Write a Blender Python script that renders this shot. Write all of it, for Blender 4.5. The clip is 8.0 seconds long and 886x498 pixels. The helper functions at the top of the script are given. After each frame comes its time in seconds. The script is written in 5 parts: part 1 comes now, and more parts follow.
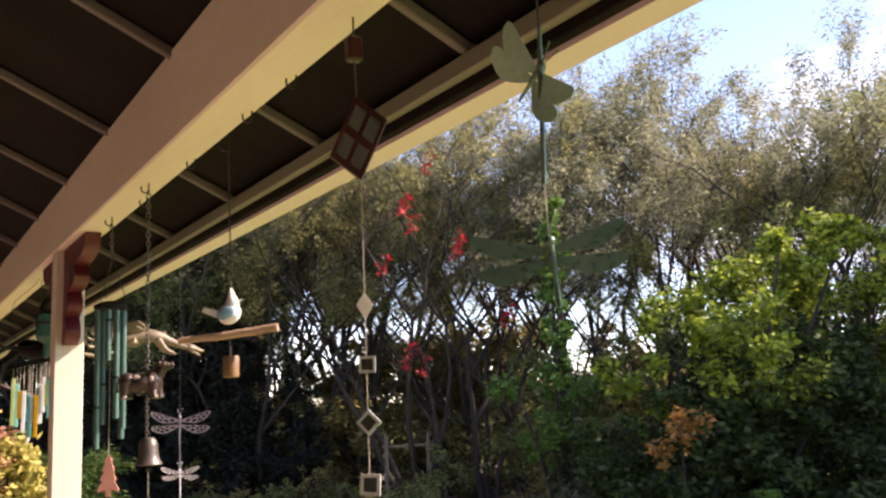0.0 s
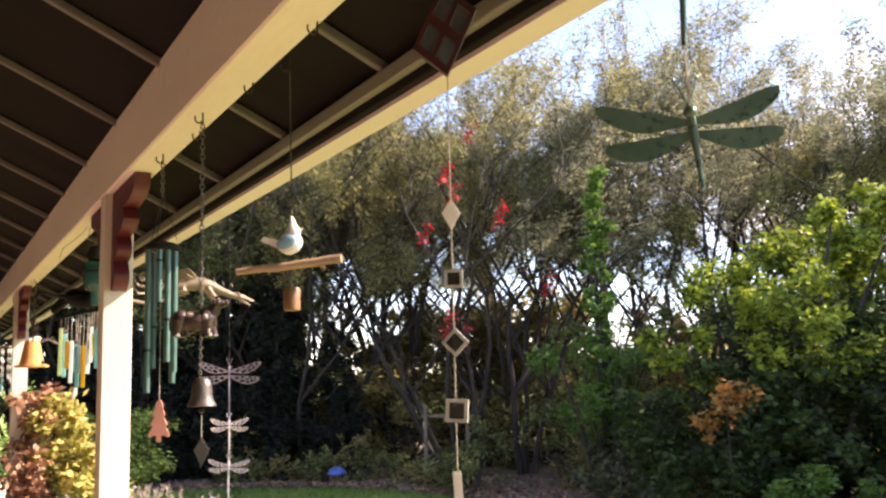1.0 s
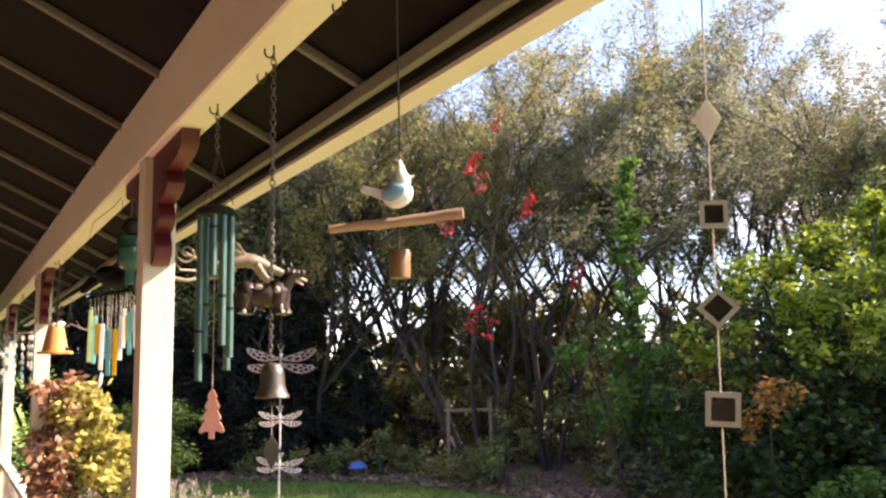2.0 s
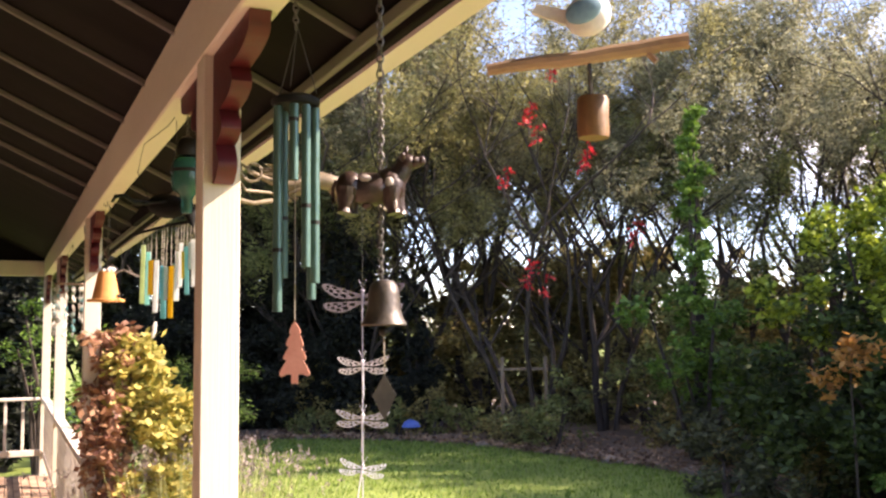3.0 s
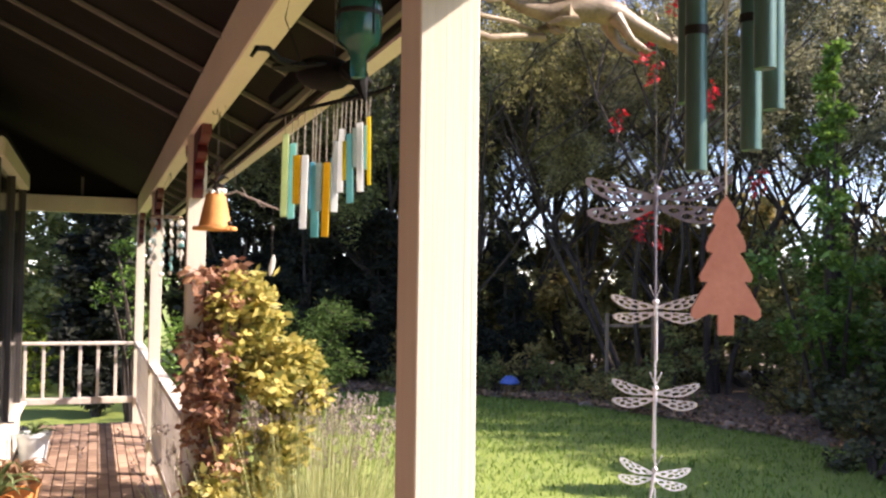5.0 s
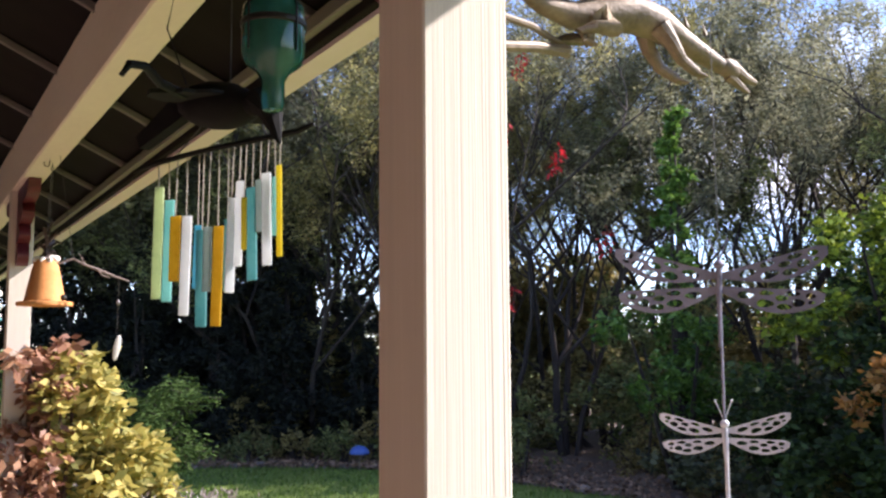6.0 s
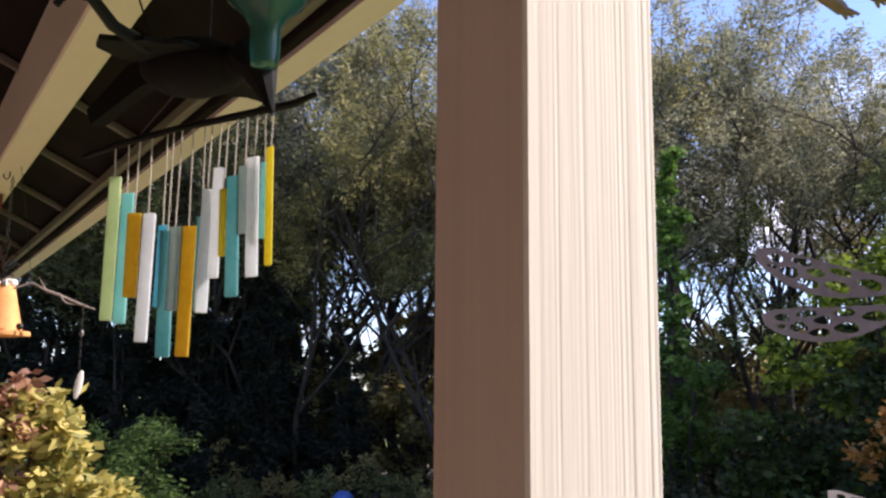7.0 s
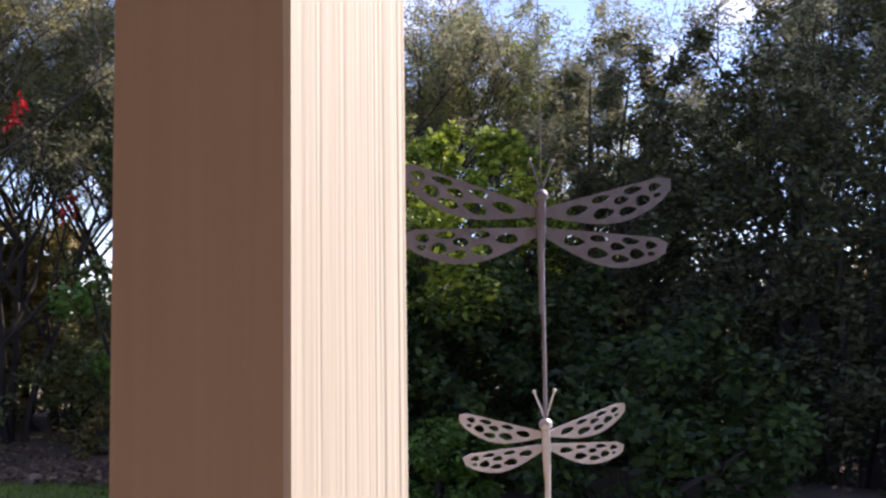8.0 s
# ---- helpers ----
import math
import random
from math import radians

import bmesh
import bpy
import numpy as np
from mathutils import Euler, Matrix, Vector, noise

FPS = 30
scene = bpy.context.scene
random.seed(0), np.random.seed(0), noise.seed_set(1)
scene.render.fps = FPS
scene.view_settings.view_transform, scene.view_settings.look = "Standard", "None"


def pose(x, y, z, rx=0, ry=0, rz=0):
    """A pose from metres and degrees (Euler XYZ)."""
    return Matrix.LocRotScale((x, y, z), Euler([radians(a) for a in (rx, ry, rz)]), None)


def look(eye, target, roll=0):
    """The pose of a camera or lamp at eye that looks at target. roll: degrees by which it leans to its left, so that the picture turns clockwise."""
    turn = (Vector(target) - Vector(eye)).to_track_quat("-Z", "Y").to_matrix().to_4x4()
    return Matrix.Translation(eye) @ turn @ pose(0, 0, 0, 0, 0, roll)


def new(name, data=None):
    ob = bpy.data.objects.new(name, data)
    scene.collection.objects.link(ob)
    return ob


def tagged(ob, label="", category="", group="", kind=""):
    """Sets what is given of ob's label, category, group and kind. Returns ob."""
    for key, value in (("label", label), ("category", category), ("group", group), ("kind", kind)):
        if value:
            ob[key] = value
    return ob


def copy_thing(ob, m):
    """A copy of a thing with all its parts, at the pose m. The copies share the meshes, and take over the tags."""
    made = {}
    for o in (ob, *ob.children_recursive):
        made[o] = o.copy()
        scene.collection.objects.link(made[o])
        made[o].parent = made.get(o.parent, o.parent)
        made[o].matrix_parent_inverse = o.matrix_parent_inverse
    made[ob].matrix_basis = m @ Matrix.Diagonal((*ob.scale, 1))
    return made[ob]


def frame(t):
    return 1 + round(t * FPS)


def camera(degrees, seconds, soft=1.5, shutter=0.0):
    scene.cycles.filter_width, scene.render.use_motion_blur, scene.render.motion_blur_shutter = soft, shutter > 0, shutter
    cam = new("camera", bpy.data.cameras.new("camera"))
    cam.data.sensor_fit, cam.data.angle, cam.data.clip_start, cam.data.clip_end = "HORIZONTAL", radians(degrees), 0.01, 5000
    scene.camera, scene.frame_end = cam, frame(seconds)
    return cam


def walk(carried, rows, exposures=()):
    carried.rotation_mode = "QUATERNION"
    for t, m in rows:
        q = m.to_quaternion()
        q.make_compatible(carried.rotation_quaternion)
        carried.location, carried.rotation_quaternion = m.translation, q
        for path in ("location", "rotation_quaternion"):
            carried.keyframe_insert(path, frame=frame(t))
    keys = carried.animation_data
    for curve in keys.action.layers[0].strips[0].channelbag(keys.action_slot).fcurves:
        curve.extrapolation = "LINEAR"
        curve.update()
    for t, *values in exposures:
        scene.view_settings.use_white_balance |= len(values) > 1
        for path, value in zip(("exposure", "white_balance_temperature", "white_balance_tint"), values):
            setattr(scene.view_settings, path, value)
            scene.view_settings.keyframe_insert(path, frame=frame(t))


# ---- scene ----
cam = camera(50.6, 8.0, soft=2.4)
SKY_STRENGTH, SUN_STRENGTH = 0.14, 5.0
EXPOSURES = [(0.0, 1.66, 7000, 29), (1.0, 2.0, 7100, 27), (3.0, 1.95, 7100, 28), (4.0, 1.84, 7000, 32), (5.5, 1.54, 6200, 25), (6.0, 1.45, 5900, 25), (7.0, 1.12, 6000, 27), (8.0, 1.06, 6250, 31)]
PATH = [
    (0, (-0.536, -3.32, 1.762), (0.487, -1.631, 2.077), -2.4),
    (0.5, (-0.568, -3.277, 1.745), (0.484, -1.601, 2.035), -0.8),
    (1, (-0.527, -3.165, 1.699), (0.429, -1.428, 1.962), -1.4),
    (2.5, (-0.519, -2.51, 1.682), (0.404, -0.751, 1.91), -0.6),
    (3, (-0.466, -2.284, 1.634), (0.38, -0.48, 1.805), -0.6),
    (3.5, (-0.456, -2.064, 1.609), (0.25, -0.197, 1.743), 1.0),
    (4, (-0.524, -1.786, 1.605), (0.192, 0.077, 1.73), 0.3),
    (5.5, (-0.439, -1.012, 1.571), (0.247, 0.866, 1.631), 0.9),
    (6, (-0.439, -0.753, 1.645), (0.563, 0.965, 1.85), -0.4),
    (6.5, (-0.385, -0.582, 1.656), (0.671, 1.094, 1.933), -0.2),
    (7, (-0.318, -0.418, 1.642), (0.704, 1.276, 1.936), 0.4),
    (7.5, (-0.324, -0.284, 1.63), (1.188, 1.003, 1.869), 0.2),
    (8, (-0.323, -0.251, 1.642), (1.453, 0.658, 1.781), -0.7),
]
walk(cam, [(t, look(*row)) for t, *row in PATH], EXPOSURES)

# ---- sky and sun ----
SUN_WAY = Vector((0.94, -0.34, 0.76)).normalized()
world = bpy.data.worlds.new("sky")
scene.world = world
world.use_nodes = True
wn, wl = world.node_tree.nodes, world.node_tree.links
wn.clear()
w_out = wn.new("ShaderNodeOutputWorld")
w_bg = wn.new("ShaderNodeBackground")
w_bg.inputs["Strength"].default_value = SKY_STRENGTH
w_sky = wn.new("ShaderNodeTexSky")
w_sky.sky_type = 'NISHITA'
w_sky.sun_disc = False
w_sky.air_density = 0.75
w_sky.dust_density = 0.05
w_sky.ozone_density = 1.0
w_sky.sun_elevation = math.asin(SUN_WAY.z)
w_sky.sun_rotation = math.atan2(SUN_WAY.x, SUN_WAY.y)
w_co = wn.new("ShaderNodeTexCoord")
w_map = wn.new("ShaderNodeMapping")
w_map.inputs["Scale"].default_value = (2.2, 2.2, 5.0)
w_map.inputs["Location"].default_value = (0.9, 1.4, 0.2)
w_noise = wn.new("ShaderNodeTexNoise")
w_noise.inputs["Scale"].default_value = 1.3
w_noise.inputs["Detail"].default_value = 7
w_noise.inputs["Roughness"].default_value = 0.55
w_ramp = wn.new("ShaderNodeValToRGB")
w_ramp.color_ramp.elements[0].position = 0.56
w_ramp.color_ramp.elements[1].position = 0.74
w_mix = wn.new("ShaderNodeMix")
w_mix.data_type = 'RGBA'
w_mix.inputs["B"].default_value = (8.6, 8.5, 8.5, 1)
wl.new(w_co.outputs["Generated"], w_map.inputs["Vector"])
wl.new(w_map.outputs["Vector"], w_noise.inputs["Vector"])
wl.new(w_noise.outputs["Fac"], w_ramp.inputs["Fac"])
wl.new(w_ramp.outputs["Color"], w_mix.inputs["Factor"])
wl.new(w_sky.outputs["Color"], w_mix.inputs["A"])
wl.new(w_mix.outputs["Result"], w_bg.inputs["Color"])
wl.new(w_bg.outputs["Background"], w_out.inputs["Surface"])

sun = new("sun", bpy.data.lights.new("sun", 'SUN'))
sun.data.energy = SUN_STRENGTH
sun.data.angle = radians(0.53)
sun.data.color = (1.0, 0.92, 0.765)
sun.matrix_world = look((6, -3, 9), Vector((6, -3, 9)) - SUN_WAY)


# ---- materials ----
def material(name, dark, light, scale=8.0, rough=0.6, metal=0.0, bump=0.2, stretch=(1, 1, 1), fine=60.0, spread=0.25,
             translucent=0.0, islands=0.0, alpha=1.0, transmission=0.0, objects=0.0, fine_amount=0.35, coat=0.0, gloss=0.5):
    """Two-scale noise between a dark and a light colour, with fine relief. scale and fine: features per metre."""
    m = bpy.data.materials.new(name)
    m.use_nodes = True
    n, l = m.node_tree.nodes, m.node_tree.links
    p = n["Principled BSDF"]
    co = n.new("ShaderNodeTexCoord")
    mp = n.new("ShaderNodeMapping")
    mp.inputs["Scale"].default_value = stretch
    l.new(co.outputs["Object"], mp.inputs["Vector"])
    a = n.new("ShaderNodeTexNoise")
    a.inputs["Scale"].default_value, a.inputs["Detail"].default_value = scale, 5
    b = n.new("ShaderNodeTexNoise")
    b.inputs["Scale"].default_value, b.inputs["Detail"].default_value = fine, 3
    l.new(mp.outputs["Vector"], a.inputs["Vector"])
    l.new(mp.outputs["Vector"], b.inputs["Vector"])
    add = n.new("ShaderNodeMix")
    add.data_type = 'FLOAT'
    add.inputs["Factor"].default_value = fine_amount
    l.new(a.outputs["Fac"], add.inputs["A"])
    l.new(b.outputs["Fac"], add.inputs["B"])
    fac = add.outputs["Result"]
    if islands or objects:
        geo = n.new("ShaderNodeNewGeometry") if islands else n.new("ShaderNodeObjectInfo")
        rnd = geo.outputs["Random Per Island"] if islands else geo.outputs["Random"]
        mx = n.new("ShaderNodeMix")
        mx.data_type = 'FLOAT'
        mx.inputs["Factor"].default_value = islands or objects
        l.new(fac, mx.inputs["A"])
        l.new(rnd, mx.inputs["B"])
        fac = mx.outputs["Result"]
    ramp = n.new("ShaderNodeValToRGB")
    ramp.color_ramp.elements[0].position, ramp.color_ramp.elements[1].position = 0.5 - spread, 0.5 + spread
    ramp.color_ramp.elements[0].color, ramp.color_ramp.elements[1].color = (*dark, 1), (*light, 1)
    l.new(fac, ramp.inputs["Fac"])
    l.new(ramp.outputs["Color"], p.inputs["Base Color"])
    p.inputs["Metallic"].default_value = metal
    rr = n.new("ShaderNodeMapRange")
    rr.inputs["To Min"].default_value, rr.inputs["To Max"].default_value = max(rough - 0.12, 0.02), min(rough + 0.12, 1)
    l.new(b.outputs["Fac"], rr.inputs["Value"])
    l.new(rr.outputs["Result"], p.inputs["Roughness"])
    p.inputs["Transmission Weight"].default_value = transmission
    p.inputs["Alpha"].default_value = alpha
    p.inputs["Coat Weight"].default_value = coat
    p.inputs["Specular IOR Level"].default_value = gloss
    if bump:
        bp = n.new("ShaderNodeBump")
        bp.inputs["Strength"].default_value, bp.inputs["Distance"].default_value = bump, 0.004
        l.new(add.outputs["Result"], bp.inputs["Height"])
        l.new(bp.outputs["Normal"], p.inputs["Normal"])
    if translucent:
        tr = n.new("ShaderNodeBsdfTranslucent")
        l.new(ramp.outputs["Color"], tr.inputs["Color"])
        ms = n.new("ShaderNodeMixShader")
        ms.inputs["Fac"].default_value = translucent
        l.new(p.outputs["BSDF"], ms.inputs[1])
        l.new(tr.outputs["BSDF"], ms.inputs[2])
        l.new(ms.outputs["Shader"], n["Material Output"].inputs["Surface"])
    return m


CREAM = material("cream_paint", (0.63, 0.548, 0.44), (0.77, 0.688, 0.56), 5, 0.62, bump=0.25, stretch=(1, 0.25, 1), fine=70)
POST_PAINT = material("weathered_post_paint", (0.56, 0.488, 0.395), (0.72, 0.648, 0.54), 9, 0.75, bump=0.3, stretch=(1, 1, 0.03), fine=150, spread=0.3)
GUTTER_PAINT = material("gutter_paint", (0.68, 0.57, 0.54), (0.78, 0.67, 0.64), 4, 0.45, bump=0.08, stretch=(1, 0.2, 1))
FASCIA_PAINT = material("olive_fascia_paint", (0.12, 0.11, 0.082), (0.19, 0.176, 0.136), 5, 0.6, stretch=(1, 0.2, 1))
RAFTER = material("grey_rafter_paint", (0.10, 0.088, 0.078), (0.165, 0.147, 0.13), 6, 0.8, stretch=(0.3, 1, 1))
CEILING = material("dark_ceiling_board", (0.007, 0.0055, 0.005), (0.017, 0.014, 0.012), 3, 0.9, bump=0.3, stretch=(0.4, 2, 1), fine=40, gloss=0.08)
OXBLOOD = material("oxblood_paint", (0.055, 0.004, 0.007), (0.12, 0.008, 0.012), 12, 0.5, bump=0.25, fine=90)
WHITE_RAIL = material("chalky_rail_paint", (0.50, 0.43, 0.36), (0.76, 0.70, 0.62), 9, 0.75, bump=0.4, fine=90, spread=0.2)
HOUSE = material("house_board_paint", (0.30, 0.27, 0.25), (0.38, 0.345, 0.32), 4, 0.7)
DARK_FRAME = material("dark_window_frame", (0.025, 0.022, 0.020), (0.06, 0.05, 0.045), 8, 0.5)
PAVER = material("terracotta_paver", (0.21, 0.125, 0.082), (0.44, 0.29, 0.20), 7, 0.8, bump=0.5, fine=120, objects=0.5)
MORTAR = material("dark_joint_sand", (0.05, 0.04, 0.032), (0.11, 0.085, 0.065), 20, 0.95, bump=0.6)
ROOF = material("roof_sheet", (0.12, 0.12, 0.12), (0.2, 0.2, 0.19), 3, 0.5)
GRASS = material("lawn", (0.085, 0.125, 0.018), (0.25, 0.31, 0.055), 1.2, 0.9, bump=1.0, fine=45, fine_amount=0.5)
GRASS_BLADE = material("grass_blades", (0.085, 0.15, 0.022), (0.26, 0.37, 0.068), 1.0, 0.6, bump=0, islands=0.6, translucent=0.35)
MULCH = material("leaf_litter", (0.065, 0.045, 0.032), (0.24, 0.165, 0.115), 3, 0.95, bump=1.0, fine=30, fine_amount=0.55)
STONE = material("garden_stone", (0.10, 0.075, 0.06), (0.26, 0.21, 0.17), 6, 0.9, bump=0.6, objects=0.4)
BARK = material("dark_bark", (0.018, 0.013, 0.011), (0.075, 0.056, 0.046), 8, 0.95, bump=0.8, stretch=(1, 1, 0.25), fine=50)
LEAF_OLIVE = material("olive_leaves", (0.105, 0.098, 0.036), (0.40, 0.365, 0.145), 0.5, 0.7, bump=0, islands=0.6, translucent=0.5)
LEAF_GREY = material("grey_green_leaves", (0.105, 0.108, 0.06), (0.37, 0.36, 0.22), 0.5, 0.7, bump=0, islands=0.6, translucent=0.5)
LEAF_SAGE = material("sage_leaves", (0.085, 0.105, 0.032), (0.32, 0.35, 0.125), 0.5, 0.7, bump=0, islands=0.55, translucent=0.5)
# Needles darkened below their own green; deep shade is put into the colour.
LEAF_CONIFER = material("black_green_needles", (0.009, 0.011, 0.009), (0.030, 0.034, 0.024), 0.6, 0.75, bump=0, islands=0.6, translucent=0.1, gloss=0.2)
LEAF_ARCH = material("arching_spray_leaves", (0.022, 0.045, 0.012), (0.085, 0.135, 0.035), 0.7, 0.8, gloss=0.1, bump=0, islands=0.6, translucent=0.3)
LITTER = material("dry_fallen_leaves", (0.10, 0.055, 0.034), (0.38, 0.24, 0.15), 3, 0.85, bump=0, islands=0.7)
LEAF_DARK = material("dark_conifer_leaves", (0.028, 0.034, 0.015), (0.11, 0.12, 0.05), 0.6, 0.65, bump=0, islands=0.6, translucent=0.2)
# Tawny leaves lightened, sun coming through the undergrowth put into the colour.
LEAF_TAWNY_LIT = material("tawny_thicket_leaves", (0.17, 0.135, 0.045), (0.47, 0.39, 0.145), 0.5, 0.7, bump=0, islands=0.6, translucent=0.5)
LEAF_DUSK = material("dusky_olive_leaves", (0.05, 0.054, 0.024), (0.19, 0.195, 0.085), 0.6, 0.7, bump=0, islands=0.6, translucent=0.35)
# Darker copy of the shrub greens, with shade put into the leaf colour.
LEAF_SHADED = material("deep_green_leaves", (0.011, 0.025, 0.005), (0.068, 0.11, 0.02), 0.7, 0.7, bump=0, islands=0.55, translucent=0.3)
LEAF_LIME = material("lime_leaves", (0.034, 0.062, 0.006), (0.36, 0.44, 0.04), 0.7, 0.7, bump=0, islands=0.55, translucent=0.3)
LEAF_MID = material("mid_green_leaves", (0.05, 0.115, 0.016), (0.18, 0.31, 0.05), 0.7, 0.5, bump=0, islands=0.6, translucent=0.4)
LEAF_VINE = material("autumn_vine_leaves", (0.20, 0.20, 0.04), (0.64, 0.53, 0.15), 3, 0.6, bump=0, islands=0.6, translucent=0.4)
LEAF_RUST = material("rusty_vine_leaves", (0.15, 0.058, 0.036), (0.48, 0.265, 0.15), 3, 0.6, bump=0, islands=0.6, translucent=0.35)
LEAF_RED = material("red_leaves", (0.42, 0.012, 0.016), (0.70, 0.04, 0.05), 3, 0.5, bump=0, islands=0.6, translucent=0.4)
LEAF_ORANGE = material("orange_leaves", (0.26, 0.11, 0.025), (0.48, 0.24, 0.06), 3, 0.55, bump=0, islands=0.6, translucent=0.4)
STRAW = material("grey_seed_heads", (0.19, 0.15, 0.14), (0.42, 0.34, 0.31), 3, 0.7, bump=0, islands=0.6, translucent=0.3)
LAV_STEM = material("lavender_stems", (0.24, 0.28, 0.09), (0.55, 0.55, 0.26), 2, 0.7, bump=0, islands=0.6, translucent=0.3)


# ---- building blocks ----
def link(name, me, mat, parent=None, label="", loc=None):
    me.materials.append(mat)
    ob = new(name, me)
    if parent:
        ob.parent = parent
    if loc:
        ob.location = loc
    if label:
        ob["label"] = label
    return ob


def part(name, bm, mat, parent=None, label="", smooth=35):
    me = bpy.data.meshes.new(name)
    bm.normal_update()
    bm.to_mesh(me)
    bm.free()
    if smooth:
        me.polygons.foreach_set("use_smooth", [True] * len(me.polygons))
        me.set_sharp_from_angle(angle=radians(smooth))
    return link(name, me, mat, parent, label)


def thing(name, loc, label, category, group="", turn=0.0):
    ob = new(name)
    ob.empty_display_size = 0.05
    ob.location = loc
    ob.rotation_euler = (0, 0, radians(turn))
    return tagged(ob, label, category, group)


def bx(bm, c, s, bev=0.003, m=None):
    """A box of centre c and size s with bevelled edges."""
    made = bmesh.ops.create_cube(bm, size=1.0)["verts"]
    for v in made:
        v.co = Vector((v.co.x * s[0], v.co.y * s[1], v.co.z * s[2]))
    if bev:
        edges = list({e for v in made for e in v.link_edges})
        got = bmesh.ops.bevel(bm, geom=edges, offset=bev, segments=1, affect='EDGES', clamp_overlap=True)
        made = list({v for f in got["faces"] for v in f.verts} | {v for v in made if v.is_valid})
    mm = Matrix.Translation(c) @ (m or Matrix())
    for v in made:
        v.co = mm @ v.co
    return bm


def boxes(*rows, bev=0.003):
    bm = bmesh.new()
    for c, s in rows:
        bx(bm, c, s, bev)
    return bm


def tube(bm, pts, radii, sides=8, cap=True):
    """A round bar along pts; radii: one number or one a point."""
    pts = [Vector(p) for p in pts]
    if not isinstance(radii, (list, tuple)):
        radii = [radii] * len(pts)
    rings, ref = [], Vector((0.31, 0.17, 0.93))
    for i, p in enumerate(pts):
        d = (pts[min(i + 1, len(pts) - 1)] - pts[max(i - 1, 0)]).normalized()
        u = d.cross(ref)
        if u.length < 0.1:
            u = d.cross(Vector((1, 0, 0)))
        u.normalize()
        w = d.cross(u)
        rings.append([bm.verts.new(p + float(radii[i]) * (math.cos(a) * u + math.sin(a) * w)) for a in np.linspace(0, 2 * math.pi, sides, endpoint=False)])
    for a, b in zip(rings, rings[1:]):
        for k in range(sides):
            bm.faces.new((a[k], a[(k + 1) % sides], b[(k + 1) % sides], b[k]))
    if cap:
        bm.faces.new(list(reversed(rings[0])))
        bm.faces.new(rings[-1])
    return bm


def lathe(bm, profile, c=(0, 0, 0), seg=24, m=None):
    """A turned body: (radius, height) pairs round the z axis at c."""
    mm = Matrix.Translation(c) @ (m or Matrix())
    rings = [[bm.verts.new(mm @ Vector((r * math.cos(a), r * math.sin(a), z))) for a in np.linspace(0, 2 * math.pi, seg, endpoint=False)] for r, z in profile]
    for a, b in zip(rings, rings[1:]):
        for k in range(seg):
            bm.faces.new((a[k], a[(k + 1) % seg], b[(k + 1) % seg], b[k]))
    if profile[0][0] > 1e-4:
        bm.faces.new(list(reversed(rings[0])))
    if profile[-1][0] > 1e-4:
        bm.faces.new(rings[-1])
    return bm


def ball(bm, c, r, m=None, seg=14):
    """A rounded body of half-sizes r."""
    made = bmesh.ops.create_uvsphere(bm, u_segments=seg, v_segments=max(seg // 2 + 1, 5), radius=1)["verts"]
    mm = Matrix.Translation(c) @ (m or Matrix())
    for v in made:
        v.co = mm @ Vector((v.co.x * r[0], v.co.y * r[1], v.co.z * r[2]))
    return bm


def plate(bm, outline, thick, m=None, holes=()):
    """A plate cut to an outline (u, v), thick across w; m lays (u, w, v) into place. holes: more outlines cut out of it."""
    flat = bmesh.new()
    edges = []
    for ring in (outline, *holes):
        vs = [flat.verts.new((u, 0, v)) for u, v in ring]
        edges += [flat.edges.new((a, b)) for a, b in zip(vs, vs[1:] + vs[:1])]
    bmesh.ops.triangle_fill(flat, use_beauty=True, use_dissolve=False, edges=edges)
    got = bmesh.ops.extrude_face_region(flat, geom=list(flat.faces))
    for v in got["geom"]:
        if isinstance(v, bmesh.types.BMVert):
            v.co.y += thick
    bmesh.ops.recalc_face_normals(flat, faces=list(flat.faces))
    mm = m or Matrix()
    index = {v: bm.verts.new(mm @ (v.co - Vector((0, thick / 2, 0)))) for v in flat.verts}
    for f in flat.faces:
        bm.faces.new([index[v] for v in f.verts])
    flat.free()
    return bm


# ---- the veranda ----
BEAM_Z, END_Y, START_Y = 2.30, 9.62, -7.0
POSTS_Y = (-3.9, 0.0, 3.52, 6.72, END_Y)


def roof_z(x):
    return 2.452 - 0.475 * x


floor = tagged(part("floor", boxes(((-1.28, 1.3, -0.1), (2.86, 17.0, 0.196)), bev=0.006), MORTAR), "dark-jointed brick-paved veranda floor slab", "floor", kind="structure")
ground_bm = bmesh.new()
gx = np.concatenate([np.linspace(-900, -30, 6), np.linspace(-24, 40, 65), np.linspace(60, 900, 6)])
gy = np.concatenate([np.linspace(-900, -30, 6), np.linspace(-24, 40, 65), np.linspace(60, 900, 6)])


def ground_z(x, y):
    return -0.42 + 0.05 * noise.noise((x * 0.25, y * 0.25, 3.1)) + 0.02 * noise.noise((x * 1.1, y * 1.1, 0.4))


gv = [[ground_bm.verts.new((x, y, ground_z(x, y))) for y in gy] for x in gx]
for i in range(len(gx) - 1):
    for j in range(len(gy) - 1):
        ground_bm.faces.new((gv[i][j], gv[i + 1][j], gv[i + 1][j + 1], gv[i][j + 1]))
ground = tagged(part("ground", ground_bm, GRASS, smooth=180), "mown green lawn with patches of sun and shade", "lawn", kind="structure")

